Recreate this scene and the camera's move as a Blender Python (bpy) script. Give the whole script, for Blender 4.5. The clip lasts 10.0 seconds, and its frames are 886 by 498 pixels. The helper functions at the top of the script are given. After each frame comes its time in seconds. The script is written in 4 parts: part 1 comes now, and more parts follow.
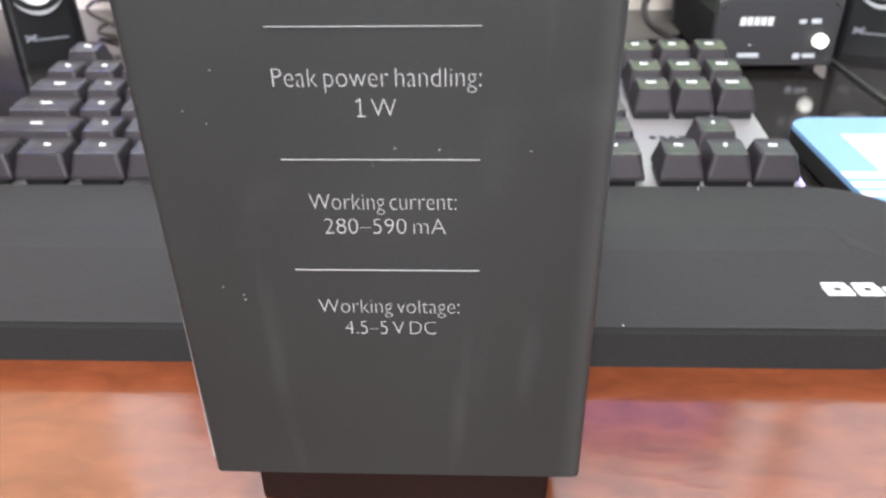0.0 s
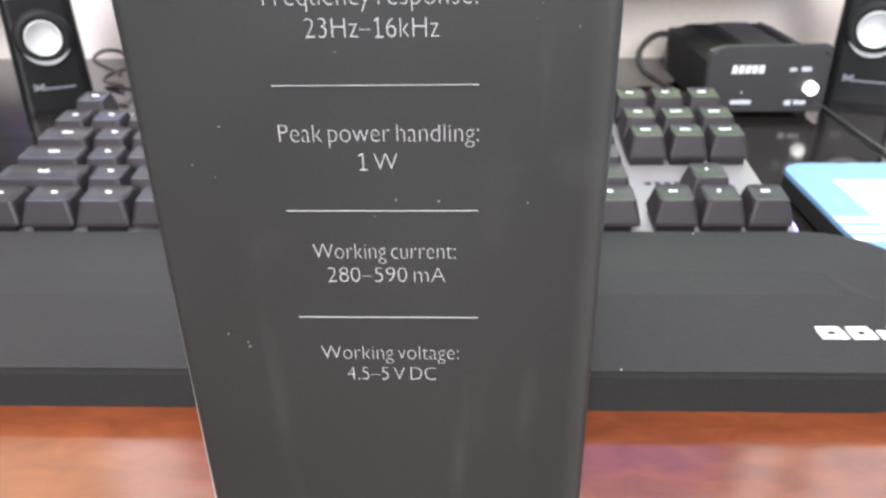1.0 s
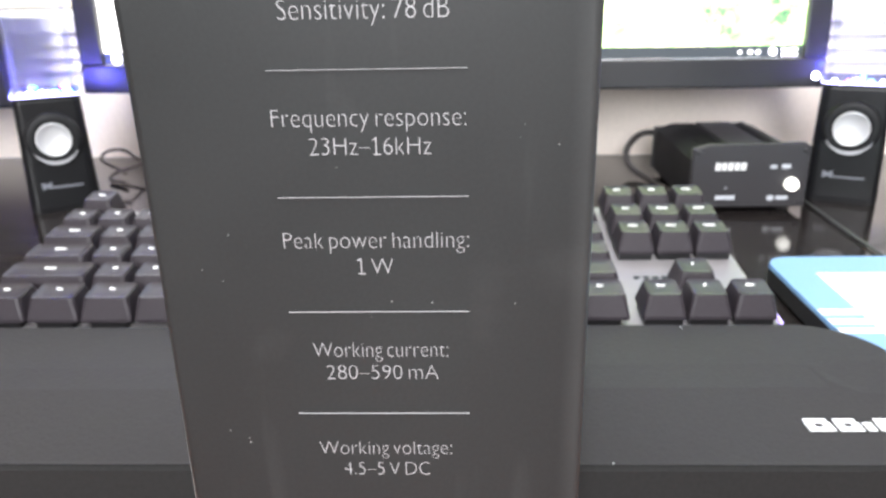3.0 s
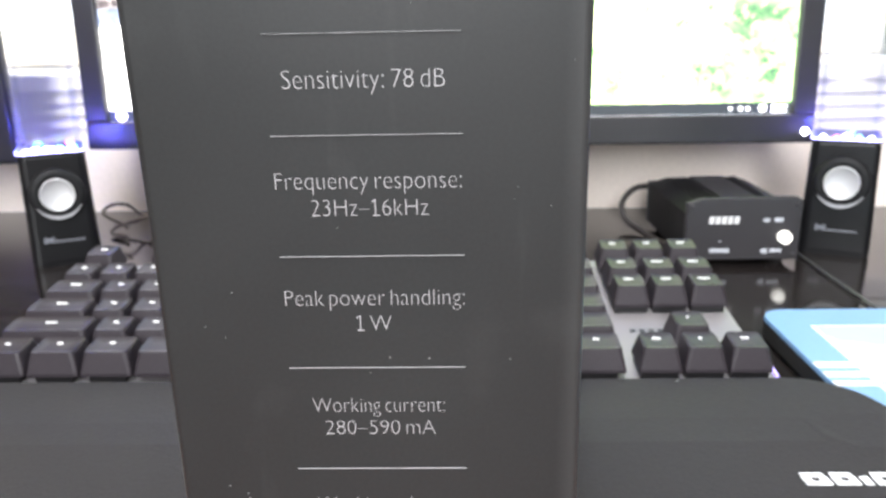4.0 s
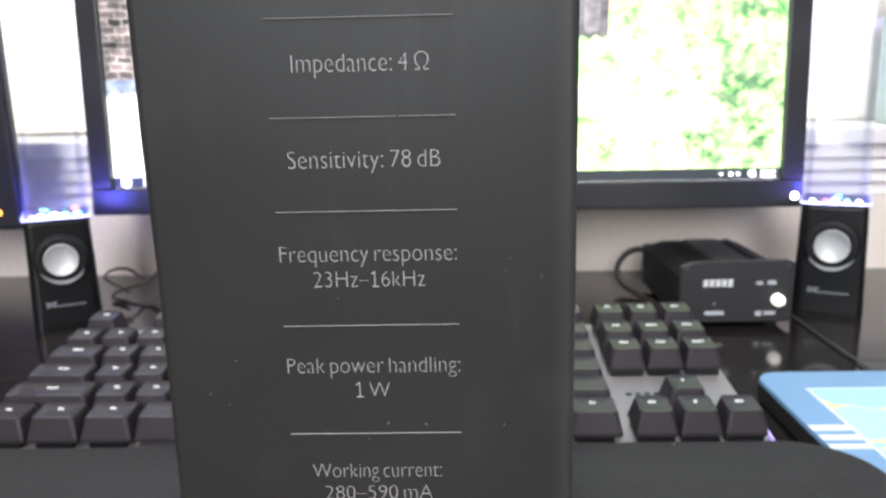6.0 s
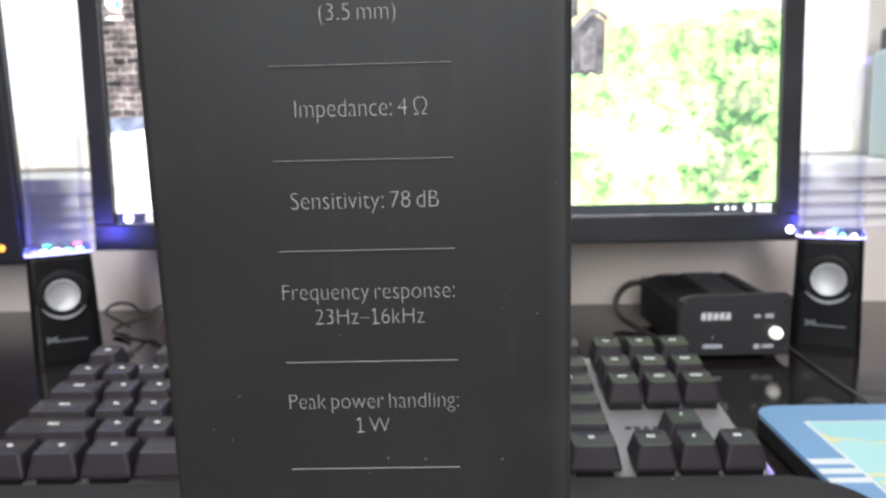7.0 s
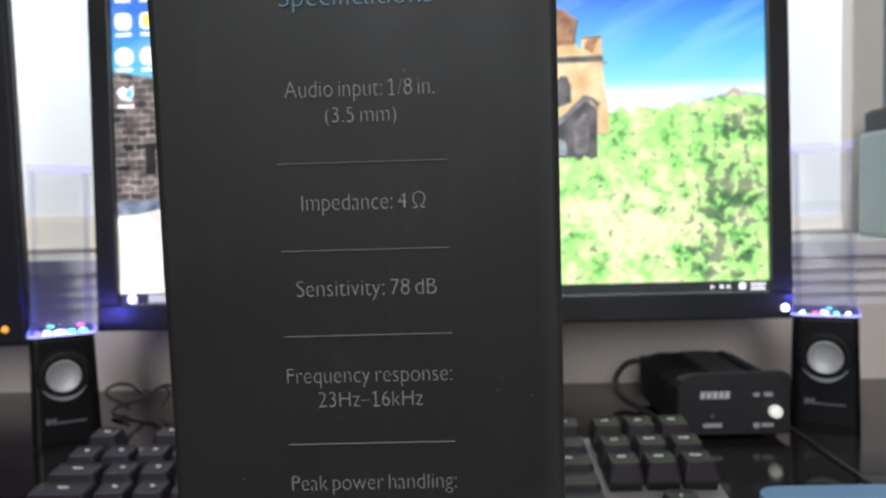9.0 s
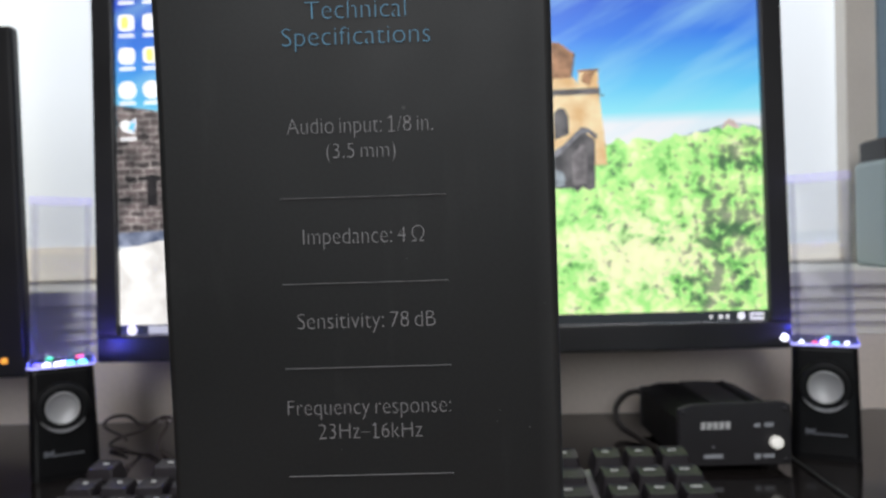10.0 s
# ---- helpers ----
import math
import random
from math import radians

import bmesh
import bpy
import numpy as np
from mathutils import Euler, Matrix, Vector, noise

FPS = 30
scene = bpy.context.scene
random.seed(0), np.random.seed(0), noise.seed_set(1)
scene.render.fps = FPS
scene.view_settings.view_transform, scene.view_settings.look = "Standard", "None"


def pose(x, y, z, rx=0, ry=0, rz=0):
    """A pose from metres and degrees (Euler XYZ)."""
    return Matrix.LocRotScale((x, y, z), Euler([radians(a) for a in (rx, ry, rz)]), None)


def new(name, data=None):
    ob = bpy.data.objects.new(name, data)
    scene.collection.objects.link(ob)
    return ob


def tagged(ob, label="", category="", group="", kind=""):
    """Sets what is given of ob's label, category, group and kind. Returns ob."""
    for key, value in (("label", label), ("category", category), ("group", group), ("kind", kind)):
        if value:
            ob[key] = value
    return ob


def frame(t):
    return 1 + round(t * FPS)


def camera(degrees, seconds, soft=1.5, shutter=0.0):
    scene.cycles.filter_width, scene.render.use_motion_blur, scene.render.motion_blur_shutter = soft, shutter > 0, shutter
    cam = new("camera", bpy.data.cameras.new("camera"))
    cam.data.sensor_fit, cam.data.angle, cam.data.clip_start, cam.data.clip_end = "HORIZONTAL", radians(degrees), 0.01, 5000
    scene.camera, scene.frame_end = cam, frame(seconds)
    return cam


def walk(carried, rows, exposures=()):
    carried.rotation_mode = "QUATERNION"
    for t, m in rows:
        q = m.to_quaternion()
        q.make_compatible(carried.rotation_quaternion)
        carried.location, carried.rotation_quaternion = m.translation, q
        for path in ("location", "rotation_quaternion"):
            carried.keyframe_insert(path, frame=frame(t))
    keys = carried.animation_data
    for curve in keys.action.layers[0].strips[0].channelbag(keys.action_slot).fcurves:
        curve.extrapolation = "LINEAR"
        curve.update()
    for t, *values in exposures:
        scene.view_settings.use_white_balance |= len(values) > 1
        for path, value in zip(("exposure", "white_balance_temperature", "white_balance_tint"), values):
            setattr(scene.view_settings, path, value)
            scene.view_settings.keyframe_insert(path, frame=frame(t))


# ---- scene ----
cam = camera(60.5, 10.0, soft=2.4)
# focused on the print of the near box, the things behind it a little soft
cam.data.dof.use_dof, cam.data.dof.focus_distance, cam.data.dof.aperture_fstop = True, 0.15, 32.0
# seconds, eye x y z, tilt from straight down, yaw, roll
PATH = [
    (0, 0.02214, -0.11662, 0.14559, 59.563, 2.451, -0.901),
    (0.5, 0.02234, -0.11835, 0.14720, 61.013, 2.460, -0.985),
    (1, 0.02229, -0.11986, 0.14857, 62.756, 2.352, -1.022),
    (1.5, 0.02263, -0.12147, 0.14972, 64.399, 2.299, -1.061),
    (2, 0.02283, -0.12321, 0.15120, 66.000, 2.193, -1.070),
    (2.5, 0.02305, -0.12519, 0.15261, 67.689, 2.044, -1.097),
    (4, 0.02372, -0.13117, 0.15664, 73.397, 1.711, -1.156),
    (4.5, 0.02399, -0.13297, 0.15755, 75.114, 1.659, -1.239),
    (5, 0.02400, -0.13449, 0.15845, 76.156, 1.575, -1.205),
    (5.5, 0.02423, -0.13600, 0.15928, 76.985, 1.546, -1.234),
    (7, 0.02479, -0.14158, 0.16192, 80.469, 1.417, -1.428),
    (7.5, 0.02507, -0.14389, 0.16273, 81.805, 1.383, -1.516),
    (8, 0.02520, -0.14624, 0.16366, 83.210, 1.340, -1.540),
    (8.5, 0.02539, -0.14801, 0.16422, 84.758, 1.292, -1.584),
    (9, 0.02551, -0.14958, 0.16471, 86.286, 1.257, -1.639),
    (9.5, 0.02578, -0.15088, 0.16512, 87.530, 1.217, -1.713),
    (10, 0.02576, -0.15215, 0.16550, 88.518, 1.165, -1.761),
]
EXPOSURES = [(0.0, 2.28), (1.0, 2.32), (2.5, 2.32), (4.0, 2.08), (4.5, 1.97), (5.5, 1.65), (7.0, 1.12), (7.5, 0.89), (8.5, 0.34), (9.0, 0.14), (10.0, -0.12)]
walk(cam, [(t, pose(x, y, z, 0, 0, yaw) @ pose(0, 0, 0, tilt) @ pose(0, 0, 0, 0, 0, roll)) for t, x, y, z, tilt, yaw, roll in PATH], EXPOSURES)

# ---- world and lamps ----
world = bpy.data.worlds.new("room_air")
scene.world = world
world.use_nodes = True
world.node_tree.nodes["Background"].inputs[0].default_value = (0.75, 0.85, 1.0, 1)
world.node_tree.nodes["Background"].inputs[1].default_value = 0.05


def area_lamp(name, m, size_x, size_y, watts, colour):
    data = bpy.data.lights.new(name, "AREA")
    data.shape, data.size, data.size_y, data.energy, data.color = "RECTANGLE", size_x, size_y, watts, colour
    ob = new(name, data)
    ob.matrix_world = m
    return ob


# added lamps, out of view: ceiling tube and assumed rear window; daylight comes through the window over the sill
area_lamp("unseen_ceiling_lamp", pose(-0.05, -0.95, 1.54), 0.2, 1.2, 8.6, (0.99, 0.98, 1.0))
area_lamp("unseen_window_daylight", pose(-0.10, -1.79, 0.88, 90, 0, 0), 0.6, 1.0, 13.5, (0.95, 0.97, 1.0))


# ---- materials ----
def shader(name):
    m = bpy.data.materials.new(name)
    m.use_nodes = True
    return m, m.node_tree.nodes, m.node_tree.links, m.node_tree.nodes["Principled BSDF"]


def paint(name, colour, rough=0.5, metal=0.0, vary=0.12, grain=400.0, bump=0.05, blotch=14.0, spec=0.5, coat=0.0):
    """Painted, moulded or metal surface: two scales of variation and a fine relief."""
    m, n, l, b = shader(name)
    tc = n.new("ShaderNodeTexCoord")
    big, small = n.new("ShaderNodeTexNoise"), n.new("ShaderNodeTexNoise")
    big.inputs["Scale"].default_value, big.inputs["Detail"].default_value = blotch, 4
    small.inputs["Scale"].default_value, small.inputs["Detail"].default_value = grain, 2
    l.new(tc.outputs["Object"], big.inputs["Vector"]), l.new(tc.outputs["Object"], small.inputs["Vector"])
    mixed = n.new("ShaderNodeMath")
    mixed.operation = "ADD"
    l.new(big.outputs["Fac"], mixed.inputs[0]), l.new(small.outputs["Fac"], mixed.inputs[1])
    ramp = n.new("ShaderNodeMapRange")
    ramp.inputs["From Min"].default_value, ramp.inputs["From Max"].default_value = 0.6, 1.4
    ramp.inputs["To Min"].default_value, ramp.inputs["To Max"].default_value = 1 - vary, 1 + vary
    l.new(mixed.outputs[0], ramp.inputs["Value"])
    tone = n.new("ShaderNodeMix")
    tone.data_type, tone.blend_type = "RGBA", "MULTIPLY"
    tone.inputs["Factor"].default_value = 1.0
    tone.inputs["A"].default_value = (*colour, 1)
    l.new(ramp.outputs["Result"], tone.inputs["B"])
    l.new(tone.outputs["Result"], b.inputs["Base Color"])
    rr = n.new("ShaderNodeMapRange")
    rr.inputs["From Min"].default_value, rr.inputs["From Max"].default_value = 0.3, 0.7
    rr.inputs["To Min"].default_value, rr.inputs["To Max"].default_value = max(rough - 0.06, 0.02), min(rough + 0.06, 1)
    l.new(big.outputs["Fac"], rr.inputs["Value"]), l.new(rr.outputs["Result"], b.inputs["Roughness"])
    if bump:
        bp = n.new("ShaderNodeBump")
        bp.inputs["Strength"].default_value, bp.inputs["Distance"].default_value = bump, 0.001
        l.new(small.outputs["Fac"], bp.inputs["Height"]), l.new(bp.outputs["Normal"], b.inputs["Normal"])
    b.inputs["Metallic"].default_value, b.inputs["Specular IOR Level"].default_value = metal, spec
    b.inputs["Coat Weight"].default_value = coat
    return m


def glow(name, colour, strength):
    m, n, l, b = shader(name)
    b.inputs["Base Color"].default_value = (*colour, 1)
    b.inputs["Emission Color"].default_value = (*colour, 1)
    b.inputs["Emission Strength"].default_value = strength
    return m


def clear(name, tint, gloss=0.04, haze=0.0, glint=0.04, rim=None):
    """Thin clear acrylic or water: lets the view through, with a sheen, a scattering haze and, for an edge-lit rim, its light."""
    m, n, l, b = shader(name)
    n.remove(b)
    see, shine, mix = n.new("ShaderNodeBsdfTransparent"), n.new("ShaderNodeBsdfGlossy"), n.new("ShaderNodeMixShader")
    see.inputs["Color"].default_value = (*tint, 1)
    shine.inputs["Roughness"].default_value = gloss
    mix.inputs[0].default_value = glint
    l.new(see.outputs[0], mix.inputs[1]), l.new(shine.outputs[0], mix.inputs[2])
    last = mix.outputs[0]
    if haze:
        soft, more = n.new("ShaderNodeBsdfTranslucent"), n.new("ShaderNodeMixShader")
        soft.inputs["Color"].default_value = (0.9, 0.9, 0.92, 1)
        more.inputs[0].default_value = haze
        l.new(last, more.inputs[1]), l.new(soft.outputs[0], more.inputs[2])
        last = more.outputs[0]
    if rim:
        lit, add = n.new("ShaderNodeEmission"), n.new("ShaderNodeAddShader")
        lit.inputs["Color"].default_value, lit.inputs["Strength"].default_value = (*rim, 1), 0.10
        l.new(last, add.inputs[0]), l.new(lit.outputs[0], add.inputs[1])
        last = add.outputs[0]
    l.new(last, n["Material Output"].inputs["Surface"])
    return m


def desk_wood():
    m, n, l, b = shader("red_varnished_wood")
    tc, mp = n.new("ShaderNodeTexCoord"), n.new("ShaderNodeMapping")
    mp.inputs["Scale"].default_value = (26, 60, 60)
    l.new(tc.outputs["Object"], mp.inputs["Vector"])
    grain, blot = n.new("ShaderNodeTexNoise"), n.new("ShaderNodeTexNoise")
    grain.inputs["Scale"].default_value, grain.inputs["Detail"].default_value, grain.inputs["Distortion"].default_value = 2.6, 8, 0.6
    blot.inputs["Scale"].default_value, blot.inputs["Detail"].default_value = 9.0, 3
    l.new(mp.outputs[0], grain.inputs["Vector"]), l.new(tc.outputs["Object"], blot.inputs["Vector"])
    add = n.new("ShaderNodeMath")
    add.operation = "ADD"
    l.new(grain.outputs["Fac"], add.inputs[0]), l.new(blot.outputs["Fac"], add.inputs[1])
    ramp = n.new("ShaderNodeValToRGB")
    e = ramp.color_ramp.elements
    e[0].position, e[0].color = 0.30, (0.100, 0.026, 0.0112, 1)
    e[1].position, e[1].color = 0.72, (0.245, 0.068, 0.028, 1)
    half = n.new("ShaderNodeMath")
    half.operation = "MULTIPLY"
    half.inputs[1].default_value = 0.5
    l.new(add.outputs[0], half.inputs[0]), l.new(half.outputs[0], ramp.inputs[0])
    l.new(ramp.outputs[0], b.inputs["Base Color"])
    bp = n.new("ShaderNodeBump")
    bp.inputs["Strength"].default_value, bp.inputs["Distance"].default_value = 0.11, 0.0008
    l.new(grain.outputs["Fac"], bp.inputs["Height"]), l.new(bp.outputs["Normal"], b.inputs["Normal"])
    b.inputs["Roughness"].default_value = 0.13
    b.inputs["Specular IOR Level"].default_value = 0.31
    return m


WOOD = desk_wood()
DARK_TOP = paint("black_brown_gloss_laminate", (0.020, 0.0165, 0.016), 0.09, vary=0.25, blotch=18, grain=500, bump=0.006, spec=0.7)


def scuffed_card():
    """Matt black card with upright rub marks, faint smudges, specks of dust and a corner lightened for caught light."""
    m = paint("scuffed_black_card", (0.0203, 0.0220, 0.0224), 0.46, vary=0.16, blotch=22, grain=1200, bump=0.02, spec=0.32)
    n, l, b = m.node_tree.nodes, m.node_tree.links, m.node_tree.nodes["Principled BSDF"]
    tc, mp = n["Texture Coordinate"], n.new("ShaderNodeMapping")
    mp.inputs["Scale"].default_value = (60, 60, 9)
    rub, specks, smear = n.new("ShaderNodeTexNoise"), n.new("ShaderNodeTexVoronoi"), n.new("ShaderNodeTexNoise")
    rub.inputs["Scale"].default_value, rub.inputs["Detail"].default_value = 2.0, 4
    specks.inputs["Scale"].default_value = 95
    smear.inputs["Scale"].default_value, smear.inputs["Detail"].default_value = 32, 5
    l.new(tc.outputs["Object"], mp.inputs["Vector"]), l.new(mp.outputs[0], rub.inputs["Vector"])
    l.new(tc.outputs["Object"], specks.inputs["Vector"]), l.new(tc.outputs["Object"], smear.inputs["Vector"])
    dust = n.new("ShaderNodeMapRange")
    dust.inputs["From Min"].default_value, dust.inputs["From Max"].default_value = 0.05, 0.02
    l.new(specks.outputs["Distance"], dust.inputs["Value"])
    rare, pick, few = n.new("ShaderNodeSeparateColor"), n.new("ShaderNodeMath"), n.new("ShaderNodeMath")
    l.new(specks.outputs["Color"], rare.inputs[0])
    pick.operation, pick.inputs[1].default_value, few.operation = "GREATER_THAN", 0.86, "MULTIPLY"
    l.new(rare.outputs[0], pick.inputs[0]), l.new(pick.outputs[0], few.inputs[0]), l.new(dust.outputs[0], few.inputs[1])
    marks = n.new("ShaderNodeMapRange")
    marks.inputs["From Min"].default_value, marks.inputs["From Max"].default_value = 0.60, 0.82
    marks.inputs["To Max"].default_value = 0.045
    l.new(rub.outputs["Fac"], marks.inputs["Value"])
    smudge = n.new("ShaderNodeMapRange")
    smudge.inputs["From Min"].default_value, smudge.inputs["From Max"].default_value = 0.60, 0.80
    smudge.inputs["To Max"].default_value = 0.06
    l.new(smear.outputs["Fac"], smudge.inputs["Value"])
    # rubbed upright card corner, its caught light painted in, broken up by rub marks
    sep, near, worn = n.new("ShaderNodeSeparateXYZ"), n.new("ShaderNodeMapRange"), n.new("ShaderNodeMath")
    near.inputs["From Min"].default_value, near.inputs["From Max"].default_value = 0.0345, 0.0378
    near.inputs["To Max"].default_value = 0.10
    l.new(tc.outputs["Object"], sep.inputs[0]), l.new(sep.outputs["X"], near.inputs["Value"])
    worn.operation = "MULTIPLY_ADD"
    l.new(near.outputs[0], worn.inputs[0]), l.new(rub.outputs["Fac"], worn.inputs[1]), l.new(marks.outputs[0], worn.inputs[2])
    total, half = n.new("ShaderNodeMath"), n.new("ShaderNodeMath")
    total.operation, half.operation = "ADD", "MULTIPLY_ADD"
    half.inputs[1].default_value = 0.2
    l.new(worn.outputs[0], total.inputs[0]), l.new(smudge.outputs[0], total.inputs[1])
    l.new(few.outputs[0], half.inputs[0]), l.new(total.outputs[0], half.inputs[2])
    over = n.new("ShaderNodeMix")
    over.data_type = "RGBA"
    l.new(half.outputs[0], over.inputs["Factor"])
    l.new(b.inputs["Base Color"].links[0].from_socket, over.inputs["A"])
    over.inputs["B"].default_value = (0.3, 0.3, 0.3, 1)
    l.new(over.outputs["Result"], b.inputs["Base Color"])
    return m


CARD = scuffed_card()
CARD_EDGE = paint("worn_card_edge", (0.26, 0.26, 0.25), 0.8, vary=0.3)
DUST = paint("grey_dust", (0.17, 0.17, 0.17), 0.9, vary=0.3)
PRINT_WHITE = paint("white_print", (0.38, 0.38, 0.39), 0.6, vary=0.06, bump=0, spec=0.2)
MARK_WHITE = paint("white_mark", (0.75, 0.75, 0.75), 0.5, vary=0.05, bump=0)
PRINT_BLUE = paint("blue_print", (0.12, 0.36, 0.56), 0.5, vary=0.06, bump=0)
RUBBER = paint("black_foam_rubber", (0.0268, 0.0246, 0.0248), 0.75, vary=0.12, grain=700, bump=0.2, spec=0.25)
KEYCAP = paint("dark_grey_keycap", (0.0305, 0.0252, 0.0300), 0.44, vary=0.14, grain=900, bump=0.06, spec=0.26)
# Cushion rubber made darker, to put shade on the front and sides.
RUBBER_SHADED = paint("shaded_black_rubber_side", (0.0205, 0.0202, 0.0200), 0.9, vary=0.15, grain=700, bump=0.2, spec=0.15)
SWITCH = paint("black_switch_housing", (0.012, 0.012, 0.013), 0.4)
PLATE = paint("satin_aluminium_plate", (0.255, 0.24, 0.245), 0.5, metal=0.0, vary=0.06, grain=900)
LEGEND = glow("lit_legend", (0.75, 0.75, 0.74), 0.10)
GLOSS_BLACK = paint("glossy_black_plastic", (0.007, 0.007, 0.008), 0.36, vary=0.2, bump=0, spec=0.3)
SATIN_BLACK = paint("satin_black_plastic", (0.018, 0.018, 0.02), 0.4, vary=0.15, grain=800, bump=0.05)
DULL_BLACK = paint("dull_black_plastic", (0.009, 0.009, 0.01), 0.6, vary=0.15, bump=0, spec=0.3)
MARK_DIM = paint("dim_silver_print", (0.2, 0.21, 0.24), 0.5, vary=0.05, bump=0)
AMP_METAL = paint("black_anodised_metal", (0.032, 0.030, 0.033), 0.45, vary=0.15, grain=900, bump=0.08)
# Darker copy of the amplifier metal, painting in shade on body and fins.
AMP_SHADED = paint("shaded_black_metal", (0.010, 0.0095, 0.0105), 0.6, vary=0.15, grain=900, bump=0.08, spec=0.25)
SILVER = paint("silver_dome", (0.60, 0.60, 0.61), 0.45, metal=0.35, vary=0.05, bump=0)
CHROME = paint("chrome_trim", (0.45, 0.45, 0.47), 0.35, metal=0.2, vary=0.05, bump=0)
LOGO = paint("silver_print", (0.5, 0.52, 0.56), 0.5, metal=0.0, vary=0.05, bump=0)
WALL_BEIGE = paint("beige_wall_paint", (0.88, 0.78, 0.70), 0.7, vary=0.06, blotch=6, grain=250, bump=0.15)
WALL_WHITE = paint("white_wall_paint", (0.82, 0.83, 0.86), 0.65, vary=0.04, blotch=5, grain=250, bump=0.12)
WALL_LOW_BOUNCE = paint("taupe_low_bounce_paint", (0.16, 0.15, 0.14), 0.7, vary=0.05, blotch=4, grain=250)
FRAME_CREAM = paint("cream_window_paint", (0.88, 0.82, 0.74), 0.5, vary=0.06)
SILL_WHITE = paint("white_sill_paint", (0.88, 0.85, 0.80), 0.45, vary=0.05)
BLUE_GREY = paint("blue_grey_paint", (0.30, 0.42, 0.52), 0.6, vary=0.06, blotch=7, grain=300)
CABLE = paint("black_cable_sheath", (0.03, 0.024, 0.022), 0.5)
SPEAKER_CABLE = paint("brown_black_cable_sheath", (0.05, 0.034, 0.028), 0.5)
GREY_CABLE = paint("grey_cable_sheath", (0.06, 0.06, 0.06), 0.45)
ACRYLIC = clear("clear_acrylic", (0.97, 0.97, 0.98), 0.16, haze=0.05)
WATER = clear("clear_water", (0.96, 0.97, 0.98), 0.16, glint=0.008)
PAD_BLUE = paint("blue_pad_print", (0.19, 0.35, 0.57), 0.55, vary=0.06, grain=900, bump=0.1)
PAD_WHITE = paint("white_pad_print", (0.78, 0.8, 0.8), 0.55, vary=0.04, grain=900, bump=0.1)
CEILING_WHITE = paint("ceiling_paint", (0.78, 0.78, 0.77), 0.8, vary=0.04, blotch=3)
FLOOR_TILE = paint("grey_floor", (0.3, 0.28, 0.26), 0.5, vary=0.15, blotch=5)


# ---- building helpers ----
def part(name, bm, material, parent=None, label=""):
    me = bpy.data.meshes.new(name)
    bm.normal_update()
    bm.to_mesh(me)
    bm.free()
    me.materials.append(material)
    ob = new(name, me)
    ob.parent = parent
    return tagged(ob, label)


def thing(name, m, label, category, group="", kind=""):
    ob = new(name)
    ob.matrix_world = m
    ob.empty_display_size = 0.02
    return tagged(ob, label, category, group, kind)


def block(x0, x1, y0, y1, z0, z1, bevel=0.0, segments=2, bm=None):
    bm = bm or bmesh.new()
    made = bmesh.ops.create_cube(bm, size=1)["verts"]
    for v in made:
        v.co = Vector(((x0 + x1) / 2 + v.co.x * (x1 - x0), (y0 + y1) / 2 + v.co.y * (y1 - y0), (z0 + z1) / 2 + v.co.z * (z1 - z0)))
    if bevel:
        edges = {e for v in made for e in v.link_edges}
        bmesh.ops.bevel(bm, geom=list(edges), offset=bevel, segments=segments, affect="EDGES", profile=0.6)
    return bm


def loft(loops, cap=True, smooth=False):
    """A skin over loops of equally many points."""
    bm = bmesh.new()
    rings = [[bm.verts.new(p) for p in loop] for loop in loops]
    n = len(rings[0])
    for a, b in zip(rings, rings[1:]):
        for i in range(n):
            f = bm.faces.new((a[i], a[(i + 1) % n], b[(i + 1) % n], b[i]))
            f.smooth = smooth
    if cap:
        bm.faces.new(rings[0][::-1]), bm.faces.new(rings[-1])
    bmesh.ops.recalc_face_normals(bm, faces=bm.faces)
    return bm


def rounded(w, d, r, z, steps=5, cx=0.0, cy=0.0):
    """A rectangle with rounded corners, at height z."""
    out = []
    for sx, sy, a0 in ((1, 1, 0), (-1, 1, 90), (-1, -1, 180), (1, -1, 270)):
        for i in range(steps + 1):
            a = radians(a0 + 90 * i / steps)
            out.append((cx + sx * (w / 2 - r) + r * math.cos(a), cy + sy * (d / 2 - r) + r * math.sin(a), z))
    return out


def lathe(profile, steps=32, axis="y"):
    """A turned shape; profile of (radius, distance along the axis)."""
    loops = []
    for r, h in profile:
        ring = []
        for i in range(steps):
            a = 2 * math.pi * i / steps
            c, s = r * math.cos(a), r * math.sin(a)
            ring.append((c, h, s) if axis == "y" else (c, s, h))
        loops.append(ring)
    return loft(loops, True, True)


def tube(name, points, radius, material, parent=None, label=""):
    cu = bpy.data.curves.new(name, "CURVE")
    cu.dimensions, cu.bevel_depth, cu.bevel_resolution, cu.resolution_u, cu.use_fill_caps = "3D", radius, 3, 10, True
    sp = cu.splines.new("BEZIER")
    sp.bezier_points.add(len(points) - 1)
    for p, co in zip(sp.bezier_points, points):
        p.co, p.handle_left_type, p.handle_right_type = co, "AUTO", "AUTO"
    tmp = bpy.data.objects.new(name, cu)
    scene.collection.objects.link(tmp)
    bpy.context.view_layer.update()
    me = bpy.data.meshes.new_from_object(tmp.evaluated_get(bpy.context.evaluated_depsgraph_get()))
    bpy.data.objects.remove(tmp)
    me.name = name
    me.materials.clear()
    me.materials.append(material)
    for f in me.polygons:
        f.use_smooth = True
    ob = new(name, me)
    ob.parent = parent
    return tagged(ob, label)


